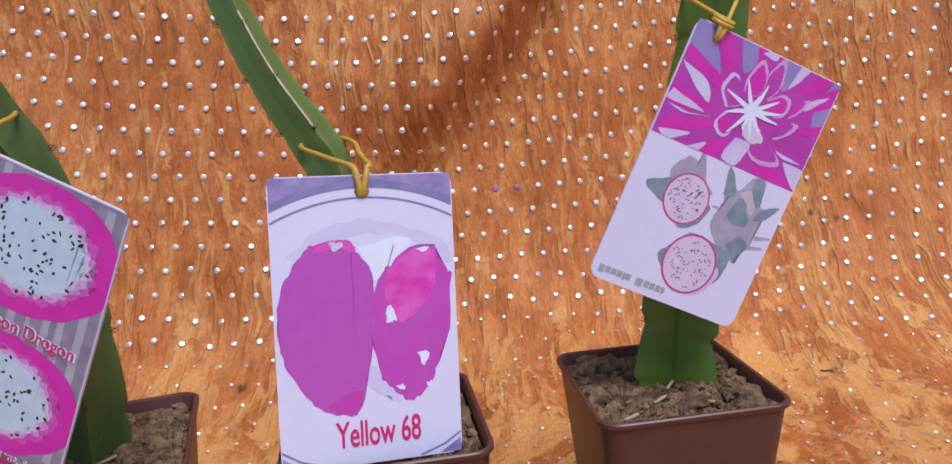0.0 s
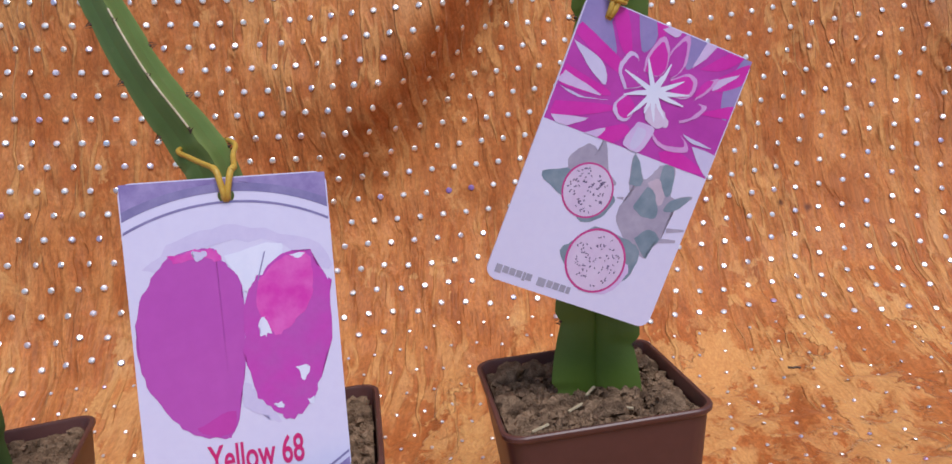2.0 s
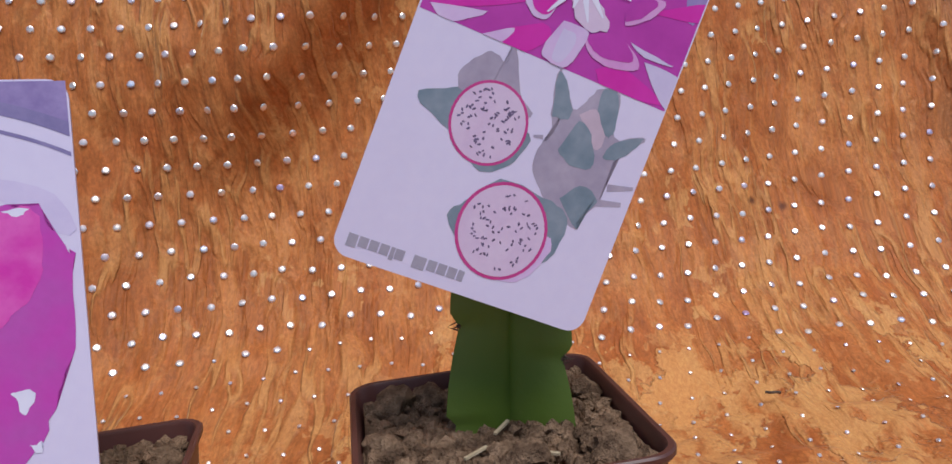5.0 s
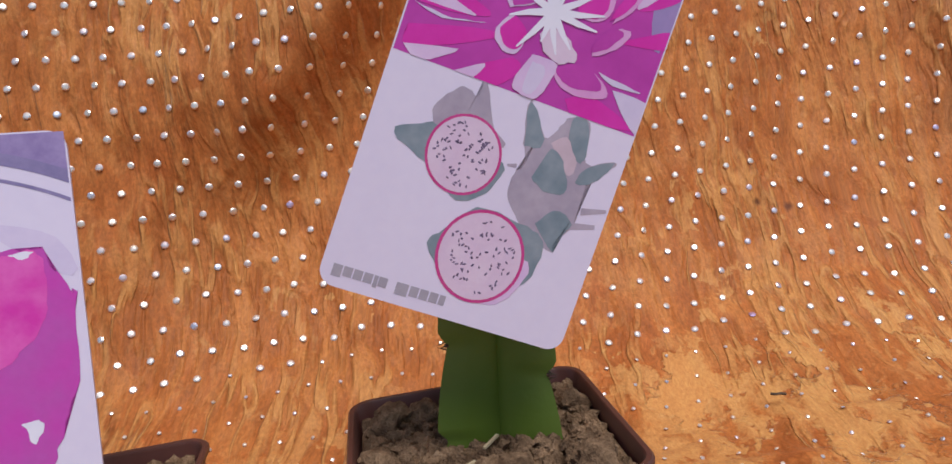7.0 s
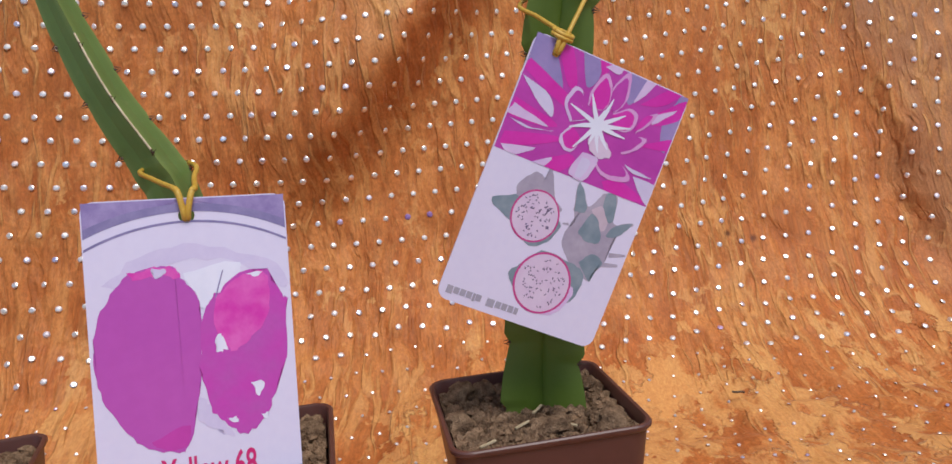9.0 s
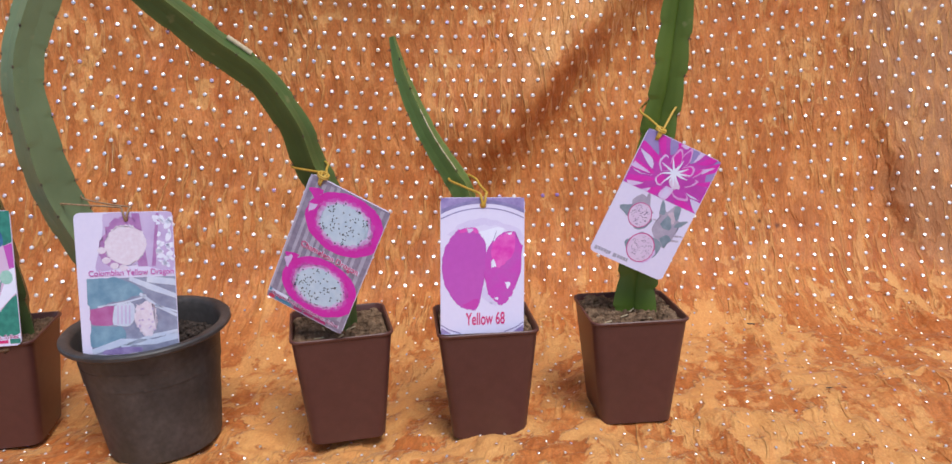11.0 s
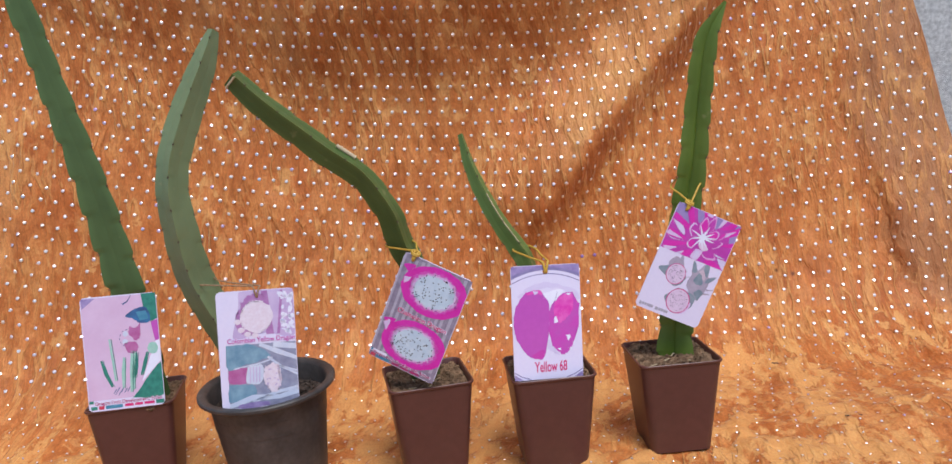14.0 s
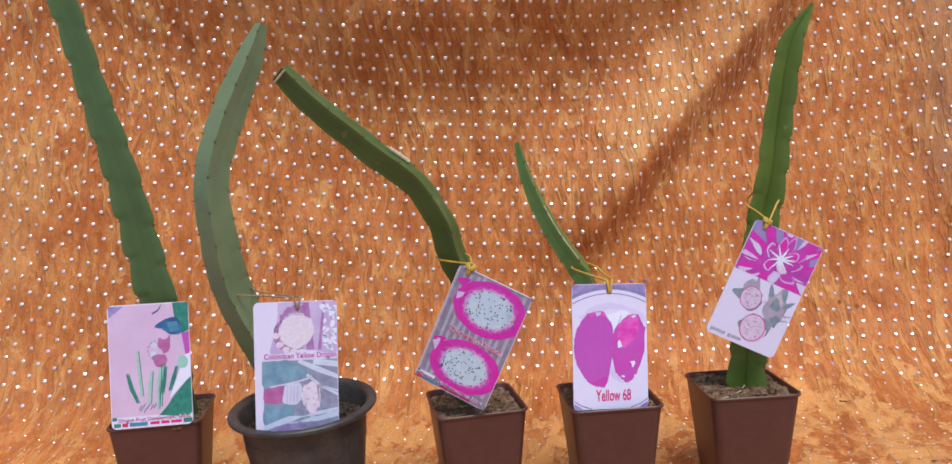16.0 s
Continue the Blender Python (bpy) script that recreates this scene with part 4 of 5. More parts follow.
printed(card5, "pale_petal", [clip(jag(at_uv((0.848, 0.343), (1.018, 0.35), (1.014, 0.428), (0.909, 0.386)), 101, 0.00012, 4), keep_up)], LILAC, 4.2)
printed(card5, "pale_petal", [clip(jag(at_uv((0.449, 0.02), (0.542, -0.018), (0.544, 0.026)), 102, 0.00012, 4), keep_up)], PALE, 4.3)
printed(card5, "pale_petal", [clip(jag(at_uv((0.847, 0.103), (0.956, 0.061), (0.842, 0.143)), 103, 0.00012, 4), keep_up)], PALE, 4.4)
printed(card5, "pale_petal", [clip(jag(at_uv((0.768, 0.316), (0.964, 0.327), (0.843, 0.334)), 104, 0.00012, 4), keep_up)], LILAC, 4.5)
printed(card5, "cup_petal", [clip(jag(at_uv((0.364, 0.248), (0.295, 0.19), (0.321, 0.126), (0.378, 0.135), (0.398, 0.188), (0.45, 0.218)), 110, 0.00012, 4), keep_up)], PALE, 5.0)
printed(card5, "cup_petal_heart", [clip(jag(at_uv((0.377, 0.241), (0.317, 0.192), (0.340, 0.137), (0.388, 0.146), (0.405, 0.189), (0.448, 0.216)), 120, 0.00012, 4), keep_up)], DEEP, 6.0)
printed(card5, "cup_petal", [clip(jag(at_uv((0.428, 0.169), (0.421, 0.111), (0.467, 0.038), (0.524, 0.07), (0.549, 0.121), (0.521, 0.167)), 111, 0.00012, 4), keep_up)], BLUSH, 5.1)
printed(card5, "cup_petal_heart", [clip(jag(at_uv((0.440, 0.168), (0.434, 0.119), (0.473, 0.057), (0.521, 0.085), (0.543, 0.127), (0.519, 0.166)), 121, 0.00012, 4), keep_up)], HOT, 6.1)
printed(card5, "cup_petal", [clip(jag(at_uv((0.544, 0.122), (0.539, 0.066), (0.601, 0.002), (0.64, 0.07), (0.631, 0.126), (0.587, 0.155)), 112, 0.00012, 4), keep_up)], BLUSH, 5.2)
printed(card5, "cup_petal_heart", [clip(jag(at_uv((0.547, 0.126), (0.543, 0.080), (0.595, 0.025), (0.628, 0.083), (0.620, 0.130), (0.584, 0.154)), 122, 0.00012, 4), keep_up)], DEEP, 6.2)
printed(card5, "cup_petal", [clip(jag(at_uv((0.591, 0.16), (0.68, 0.121), (0.742, 0.138), (0.729, 0.195), (0.634, 0.21)), 113, 0.00012, 4), keep_up)], BLUSH, 5.3)
printed(card5, "cup_petal_heart", [clip(jag(at_uv((0.594, 0.166), (0.670, 0.131), (0.722, 0.146), (0.711, 0.194), (0.631, 0.207)), 123, 0.00012, 4), keep_up)], HOT, 6.3)
printed(card5, "cup_petal", [clip(jag(at_uv((0.721, 0.272), (0.78, 0.208), (0.846, 0.203), (0.808, 0.25), (0.736, 0.284)), 114, 0.00012, 4), keep_up)], BLUSH, 5.4)
printed(card5, "cup_petal_heart", [clip(jag(at_uv((0.713, 0.266), (0.762, 0.212), (0.818, 0.208), (0.786, 0.248), (0.726, 0.276)), 124, 0.00012, 4), keep_up)], DEEP, 6.4)
printed(card5, "cup_petal", [clip(jag(at_uv((0.382, 0.258), (0.34, 0.306), (0.375, 0.343), (0.439, 0.345), (0.457, 0.293)), 115, 0.00012, 4), keep_up)], PALE, 5.5)
printed(card5, "cup_petal_heart", [clip(jag(at_uv((0.394, 0.260), (0.358, 0.300), (0.388, 0.332), (0.442, 0.333), (0.457, 0.289)), 125, 0.00012, 4), keep_up)], HOT, 6.5)
printed(card5, "cup_petal", [clip(jag(at_uv((0.591, 0.352), (0.686, 0.32), (0.778, 0.326), (0.835, 0.364), (0.73, 0.387), (0.652, 0.38)), 116, 0.00012, 4), keep_up)], BLUSH, 5.6)
printed(card5, "cup_petal_heart", [clip(jag(at_uv((0.597, 0.343), (0.677, 0.315), (0.756, 0.321), (0.804, 0.353), (0.715, 0.372), (0.649, 0.367)), 126, 0.00012, 4), keep_up)], DEEP, 6.6)
printed(card5, "cup_petal", [clip(jag(at_uv((0.762, 0.197), (0.791, 0.129), (0.851, 0.099), (0.819, 0.155)), 117, 0.00012, 4), keep_up)], BLUSH, 5.7)
printed(card5, "cup_petal_heart", [clip(jag(at_uv((0.749, 0.194), (0.773, 0.136), (0.825, 0.112), (0.797, 0.159)), 127, 0.00012, 4), keep_up)], HOT, 6.7)
printed(card5, "style", [clip(jag(at_uv((0.504, 0.331), (0.607, 0.335), (0.575, 0.423), (0.494, 0.427), (0.465, 0.406)), 130, 0.00012, 4), keep_up)], PALE, 7.2)
printed(card5, "style_light", [clip(jag(at_uv((0.514, 0.347), (0.572, 0.355), (0.55, 0.417), (0.507, 0.416)), 131, 0.00012, 4), keep_up)], LILAC, 7.3)
printed(card5, "flower_throat", [oval(*at_uv((0.584, 0.293))[0], 0.0042, 0.0026, -24, 20, 0.12, 23)], FLESH, 7.6)
hub = at_uv((0.528, 0.222))[0]
for k, (tipx, tipz) in enumerate(at_uv((0.432, 0.125), (0.331, 0.188), (0.372, 0.265), (0.435, 0.328), (0.518, 0.298), (0.589, 0.314), (0.637, 0.291), (0.714, 0.229), (0.724, 0.188), (0.667, 0.152), (0.564, 0.114), (0.539, 0.162))):
    mid = (hub[0] * 0.45 + tipx * 0.55 + rng.uniform(-0.0003, 0.0003), hub[1] * 0.45 + tipz * 0.55 + rng.uniform(-0.0003, 0.0003))
    printed(card5, "stamen", [band([hub, mid, (tipx, tipz)], [0.0016, 0.0011, 0.0003])], SNOW, 8 + k * 0.08)

# the whole fruit and two halves, with leafy scales
def art(*points):
    """Places on the lower picture, which is drawn slightly larger towards its left."""
    return at_uv(*[(u - 0.052 * (0.96 - u), v - 0.052 * (0.96 - u)) for u, v in points])


printed(card5, "whole_fruit", [jag(art((0.604, 0.553), (0.574, 0.469), (0.592, 0.458), (0.671, 0.519), (0.706, 0.493), (0.74, 0.449), (0.814, 0.444), (0.85, 0.536), (0.956, 0.505), (0.945, 0.532), (0.881, 0.582), (0.888, 0.641), (0.881, 0.694), (0.84, 0.743), (0.837, 0.77), (0.749, 0.758), (0.658, 0.723), (0.608, 0.679), (0.606, 0.629), (0.633, 0.596)), 31, 0.0002, 4)], MAUVE, 1)
printed(card5, "fruit_scale", [jag(art((0.611, 0.557), (0.576, 0.471), (0.593, 0.46), (0.668, 0.522), (0.661, 0.552)), 32, 0.0002, 4)], TEAL_GREY, 2)
printed(card5, "fruit_scale", [jag(art((0.759, 0.51), (0.748, 0.452), (0.812, 0.447), (0.84, 0.52), (0.824, 0.544)), 33, 0.0002, 4)], TEAL_GREY, 2)
printed(card5, "fruit_scale", [jag(art((0.671, 0.621), (0.708, 0.537), (0.781, 0.568), (0.808, 0.625), (0.729, 0.64)), 34, 0.0002, 4)], TEAL_GREY, 2.1)
printed(card5, "fruit_scale", [jag(art((0.835, 0.592), (0.859, 0.549), (0.952, 0.506), (0.945, 0.532), (0.882, 0.584)), 35, 0.0002, 4)], TEAL_GREY, 2.2)
printed(card5, "fruit_scale", [jag(art((0.74, 0.72), (0.797, 0.672), (0.878, 0.689), (0.837, 0.744), (0.836, 0.768)), 38, 0.0002, 4)], TEAL_GREY, 2.1)
printed(card5, "fruit_blush", [jag(art((0.701, 0.526), (0.752, 0.499), (0.815, 0.546), (0.797, 0.583)), 39, 0.0002, 4)], DUST_PINK, 2.05)
printed(card5, "fruit_spur", [band(art((0.894, 0.65), (0.989, 0.625)), [0.0014, 0.0006]), band(art((0.871, 0.694), (0.966, 0.672)), [0.0014, 0.0008]), band(art((0.571, 0.617), (0.605, 0.61)), [0.0004, 0.0008])], MAUVE, 2)
printed(card5, "half_scale", [jag(art((0.302, 0.693), (0.144, 0.653), (0.224, 0.608), (0.303, 0.584), (0.376, 0.615), (0.556, 0.617), (0.54, 0.688), (0.459, 0.74), (0.366, 0.726)), 40, 0.0002, 4)], TEAL_GREY, 2)
printed(card5, "half_crown", [jag(art((0.267, 0.594), (0.249, 0.56), (0.296, 0.509), (0.345, 0.489), (0.394, 0.502), (0.389, 0.456), (0.416, 0.466), (0.469, 0.539), (0.54, 0.583), (0.394, 0.61)), 41, 0.0002, 4)], MAUVE, 2.1)
printed(card5, "half_scale", [jag(art((0.506, 0.937), (0.384, 0.864), (0.43, 0.817), (0.513, 0.741), (0.687, 0.734), (0.78, 0.747), (0.806, 0.794), (0.764, 0.882), (0.634, 0.877)), 44, 0.0002, 4)], TEAL_GREY, 2)
printed(card5, "half_skin", [jag(art((0.5, 0.913), (0.537, 0.826), (0.762, 0.816), (0.762, 0.88), (0.699, 0.943), (0.6, 0.952)), 45, 0.0002, 4)], PALE, 2.2)
for (u, v), r, k in zip(((0.378, 0.608), (0.566, 0.828)), (0.0073, 0.0087), (36, 37)):
    x, z = at_uv((u, v))[0]
    printed(card5, "half_rind", [oval(x, z, r, r * 1.05, 0, 36)], RIND, 3)
    printed(card5, "half_flesh", [oval(x, z, r * 0.93, r * 0.98, 0, 36)], FLESH, 4)
    printed(card5, "half_pip_print", seeds(x, z, r * 0.80, r * 0.84, 0, 75, k, 0.00030), PIP, 5)
x = 0.045
for k, wd in enumerate((0.036, 0.034, 0.034, 0.034, 0.016, 0.034)):
    printed(card5, "print_bar", [rect(x, 0.945, x + wd * 1.0, 0.945 + (0.030 if k in (0, 4) else 0.024))], GREY_INK, 2)
    x += wd * 1.16
x += 0.03
for k, wd in enumerate((0.048, 0.034, 0.034, 0.034, 0.024)):
    printed(card5, "print_bar", [rect(x, 0.945, x + wd * 1.0, 0.945 + (0.030 if k == 0 else 0.025))], GREY_INK, 2)
    x += wd * 1.16

# two fruit halves on grey boards
BOARD = ink("grey_board_ink", (0.20, 0.17, 0.25), (0.30, 0.26, 0.36), 200)
BOARD_LIGHT = ink("light_board_ink", (0.36, 0.33, 0.44), (0.44, 0.41, 0.52), 200)
ICE = ink("ice_flesh_ink", (0.46, 0.58, 0.72), (0.56, 0.66, 0.78), 200)
HAZE = ink("haze_magenta_ink", (0.58, 0.06, 0.44), (0.60, 0.10, 0.48), 300)
ROSY = ink("rosy_flesh_ink", (0.60, 0.22, 0.56), (0.62, 0.36, 0.66), 300)
BLACK_PIP = ink("black_pip_ink", (0.015, 0.015, 0.03), (0.03, 0.03, 0.05), 300)
WINE = ink("wine_ink", (0.33, 0.012, 0.12), (0.40, 0.02, 0.16), 200)
SKY = ink("blue_ink", (0.05, 0.20, 0.33), (0.08, 0.26, 0.40), 200)
RED = ink("red_ink", (0.50, 0.03, 0.08), (0.55, 0.05, 0.10), 200)
TEAL = ink("teal_ink", (0.02, 0.16, 0.13), (0.04, 0.24, 0.19), 300)
printed(card3, "board", [rect(0, 0, 1, 1)], BOARD, 1)
rng = random.Random(41)
u = 0.0
while u < 1:
    e = u + rng.uniform(0.02, 0.05)
    printed(card3, "board_stripe", [rect(u, rng.uniform(0, 0.05), e, rng.uniform(0.9, 1.0))], BOARD_LIGHT, 2)
    u = e + rng.uniform(0.02, 0.07)
for (cu, cv, rx, rz, turn, k) in ((0.563, 0.232, 0.475 * W, 0.222 * H, 6, 42), (0.555, 0.745, 0.470 * W, 0.212 * H, 4, 43)):
    x, z = at_uv((cu, cv))[0]
    printed(card3, "fruit_skin", [oval(x, z, rx, rz, turn, 40, 0.02, k)], HOT, 3)
    printed(card3, "fruit_tip", [jag([(x - rx * 0.9, z + rz * 0.35), (x - rx * 1.10, z + rz * 0.58), (x - rx * 0.75, z + rz * 0.72)], k, 0.0002)], HOT, 3)
    for q, (share, mat) in enumerate(((0.76, HAZE), (0.70, ROSY), (0.65, PALE), (0.60, ICE))):
        printed(card3, "fruit_flesh", [oval(x, z, rx * share, rz * share * 1.04, turn, 90, 0.06, k + 2 * q)], mat, 4 + q)
    printed(card3, "fruit_pip_print", seeds(x, z, rx * 0.66, rz * 0.70, turn, 75, k + 6, 0.00052), BLACK_PIP, 8)
printed(card3, "skin_notch", [jag(at_uv((0.10, 0.20), (0.20, 0.19), (0.13, 0.26)), 48, 0.0003), jag(at_uv((0.05, 0.66), (0.13, 0.62), (0.12, 0.72)), 49, 0.0003)], PALE, 5)
words(card3, "letter_glow", "Chameleon Drogon", -0.0160, -0.0015, 0.0035, 0.0372, SNOW, 9, -1, 0.045)
words(card3, "lettering", "Chameleon Drogon", -0.0160, -0.0015, 0.0035, 0.0366, CRIMSON, 14, -1, 0.012)
printed(card3, "footer", [rect(0.0, 0.925, 0.26, 0.95)], SNOW, 7)
printed(card3, "footer_mark", [oval(*at_uv((0.03, 0.935))[0], 0.0009, 0.0009, 0, 12)], SKY, 8)
words(card3, "letter_glow", "Dragon Fruit Development, Sylhet", *at_uv((0.06, 0.966))[0], 0.0021, 0.0440, SNOW, 7, 0, 0.045)
words(card3, "lettering", "Dragon Fruit Development, Sylhet", *at_uv((0.06, 0.966))[0], 0.0021, 0.0435, WINE, 12, 0, 0.012)
printed(card3, "red_badge", [rect(0.03, 0.968, 0.10, 0.992)], RED, 8)
printed(card3, "print_bar", [rect(0.12, 0.968, 0.32, 0.992)], SKY, 8)
bars(card3, 0.36, 0.80, 0.972, 0.018, WINE, 8, 44)

# pale fruit pictures
LIGHT_LILAC = ink("light_lilac_ink", (0.46, 0.34, 0.60), (0.56, 0.46, 0.70), 60)
PLUM = ink("plum_ink", (0.34, 0.14, 0.38), (0.44, 0.24, 0.50), 120)
CREAM = ink("cream_ink", (0.66, 0.56, 0.68), (0.72, 0.66, 0.78), 500)
SEA = ink("sea_ink", (0.12, 0.24, 0.36), (0.22, 0.36, 0.48), 120)
SLATE = ink("slate_ink", (0.20, 0.21, 0.33), (0.31, 0.33, 0.46), 140)
FROST = ink("frost_ink", (0.50, 0.55, 0.72), (0.60, 0.64, 0.78), 140)
BERRY = ink("berry_ink", (0.38, 0.09, 0.28), (0.45, 0.16, 0.38), 140)
printed(card2, "upper_ground", [jag(at_uv((0.30, 0.01), (0.99, 0.01), (0.99, 0.40), (0.80, 0.40), (0.55, 0.36), (0.20, 0.40), (0.26, 0.2)), 51, 0.0004)], LIGHT_LILAC, 1)
printed(card2, "plum_strip", [at_uv((0.58, 0.01), (0.66, 0.01), (0.72, 0.38), (0.62, 0.38)), at_uv((0.83, 0.01), (0.86, 0.01), (0.80, 0.38), (0.76, 0.38))], PLUM, 2)
rng = random.Random(52)
printed(card2, "frost_fleck", [oval(*at_uv((rng.uniform(0.82, 0.98), rng.uniform(0.04, 0.38)))[0], rng.uniform(0.0006, 0.0018), rng.uniform(0.001, 0.003), rng.uniform(0, 180), 9, 0.2, i) for i in range(26)], SNOW, 3)
printed(card2, "flower_rim", [jag(at_uv((0.27, 0.18), (0.36, 0.07), (0.52, 0.02), (0.64, 0.08), (0.66, 0.20), (0.58, 0.34), (0.40, 0.38), (0.30, 0.36), (0.24, 0.28)), 53, 0.0009, 8)], PLUM, 3)
printed(card2, "flower_face", [jag(at_uv((0.30, 0.19), (0.40, 0.11), (0.54, 0.09), (0.66, 0.13), (0.72, 0.20), (0.66, 0.31), (0.52, 0.36), (0.40, 0.34), (0.31, 0.28)), 54, 0.0007, 8)], CREAM, 4)
printed(card2, "flower_lobe", [oval(*at_uv((u, v))[0], 0.0022, 0.0018, 0, 14, 0.1, i) for i, (u, v) in enumerate(((0.30, 0.33), (0.38, 0.37), (0.47, 0.385), (0.26, 0.26)))], CREAM, 4)
words(card2, "letter_glow", "Colombian Yellow Dragon", *at_uv((0.115, 0.437))[0], 0.0032, 0.0436, SNOW, 6, 0, 0.045)
words(card2, "lettering", "Colombian Yellow Dragon", *at_uv((0.115, 0.437))[0], 0.0032, 0.0432, MAGENTA, 11, 0, 0.012)
printed(card2, "lower_ground", [rect(0.10, 0.455, 0.995, 0.99)], SLATE, 1)
printed(card2, "sea_patch", [jag(at_uv((0.10, 0.46), (0.42, 0.46), (0.66, 0.56), (0.50, 0.60), (0.30, 0.63), (0.10, 0.66)), 55, 0.0006), jag(at_uv((0.10, 0.79), (0.40, 0.80), (0.44, 0.88), (0.25, 0.92), (0.10, 0.93)), 56, 0.0006)], SEA, 2)
printed(card2, "frost_stem", [band(at_uv((0.52, 0.46), (0.75, 0.53), (1.0, 0.60)), [0.0022, 0.0034, 0.0024]), band(at_uv((0.70, 0.47), (1.0, 0.50)), 0.0036), band(at_uv((0.18, 0.655), (0.45, 0.63), (0.64, 0.60), (0.68, 0.58)), 0.0010), band(at_uv((0.62, 0.57), (0.78, 0.66), (1.0, 0.74)), 0.0016), band(at_uv((0.74, 0.65), (1.0, 0.71)), 0.0010), band(at_uv((0.10, 0.97), (0.40, 0.91), (0.75, 0.92), (1.0, 0.88)), [0.003, 0.004, 0.003, 0.004]), band(at_uv((0.40, 0.95), (0.70, 0.88), (1.0, 0.85)), 0.0022)], FROST, 3)
printed(card2, "berry_block", [jag(at_uv((0.11, 0.67), (0.34, 0.65), (0.33, 0.78), (0.11, 0.77)), 57, 0.0004)], BERRY, 3)
printed(card2, "frost_block", [jag(at_uv((0.35, 0.65), (0.54, 0.64), (0.53, 0.78), (0.34, 0.785)), 58, 0.0004)], FROST, 4)
printed(card2, "lilac_stripe", [at_uv((0.38 + 0.04 * i, 0.65), (0.395 + 0.04 * i, 0.65), (0.385 + 0.04 * i, 0.78), (0.37 + 0.04 * i, 0.78)) for i in range(4)], LIGHT_LILAC, 5)
printed(card2, "pale_fruit", [jag(at_uv((0.58, 0.65), (0.68, 0.63), (0.76, 0.66), (0.78, 0.76), (0.76, 0.83), (0.68, 0.88), (0.60, 0.84), (0.56, 0.75)), 59, 0.0008, 8)], CREAM, 5)
printed(card2, "fruit_fleck", [oval(*at_uv((rng.uniform(0.59, 0.75), rng.uniform(0.66, 0.85)))[0], 0.0006, 0.0005, 0, 8, 0.2, i) for i in range(14)], LIGHT_LILAC, 6)
printed(card2, "violet_foot", [jag(at_uv((0.22, 0.965), (0.40, 0.95), (0.60, 0.955), (0.58, 0.99), (0.22, 0.99)), 60, 0.0005)], VIOLET, 4)

# sprouts on pink
PINK = ink("pale_pink_ink", (0.58, 0.40, 0.60), (0.62, 0.46, 0.66), 50)
MINT = ink("mint_ink", (0.26, 0.50, 0.44), (0.36, 0.58, 0.52), 200)
NAVY = ink("navy_ink", (0.03, 0.05, 0.16), (0.04, 0.16, 0.36), 120)
printed(card1, "pink_ground", [rect(0.01, 0.01, 0.99, 0.905)], PINK, 1)
printed(card1, "violet_corner", [at_uv((0.01, 0.01), (0.20, 0.01), (0.02, 0.10))], VIOLET, 2)
printed(card1, "teal_corner", [at_uv((0.80, 0.0), (1.0, 0.0), (1.0, 0.23), (0.90, 0.26), (0.82, 0.12))], TEAL, 2)
printed(card1, "teal_slope", [jag(at_uv((0.60, 0.90), (1.0, 0.62), (1.0, 0.91), (0.62, 0.91)), 61, 0.0003)], TEAL, 2)
printed(card1, "violet_strip", [at_uv((0.90, 0.26), (1.0, 0.24), (1.0, 0.42), (0.94, 0.43))], PURPLE, 2)
printed(card1, "white_slope", [at_uv((0.72, 0.78), (0.94, 0.43), (1.0, 0.42), (1.0, 0.60))], SNOW, 2)
printed(card1, "blue_box", [jag(at_uv((0.70, 0.13), (0.86, 0.13), (0.90, 0.25), (0.76, 0.26), (0.68, 0.22), (0.57, 0.19)), 62, 0.0003)], NAVY, 3)
printed(card1, "blue_box_face", [at_uv((0.72, 0.16), (0.85, 0.155), (0.88, 0.23), (0.76, 0.24))], SKY, 4)
printed(card1, "dark_stroke", [band(at_uv((0.55, 0.085), (0.62, 0.06), (0.67, 0.01)), [0.0012, 0.0008, 0.0003])], NAVY, 3)
printed(card1, "dash_ring", [band(arc(*at_uv((0.60, 0.385))[0], 0.0062, a, a + 14, 3), 0.0004) for a in range(70, 330, 26)], NAVY, 3)
printed(card1, "pink_blossom", [jag(at_uv((0.62, 0.28), (0.70, 0.30), (0.76, 0.27), (0.74, 0.38), (0.68, 0.41), (0.60, 0.34)), 63, 0.0004), jag(at_uv((0.53, 0.43), (0.66, 0.42), (0.72, 0.46), (0.66, 0.52), (0.56, 0.50)), 64, 0.0004)], BERRY, 4)
printed(card1, "pale_disc", [oval(*at_uv((0.555, 0.345))[0], 0.0017, 0.0020, 0, 18), oval(*at_uv((0.545, 0.415))[0], 0.0019, 0.0019, 0, 18)], FROST, 4)
printed(card1, "mint_cap", [oval(*at_uv((0.90, 0.49))[0], 0.0034, 0.0042, 0, 20, 0.06, 3)], MINT, 3)
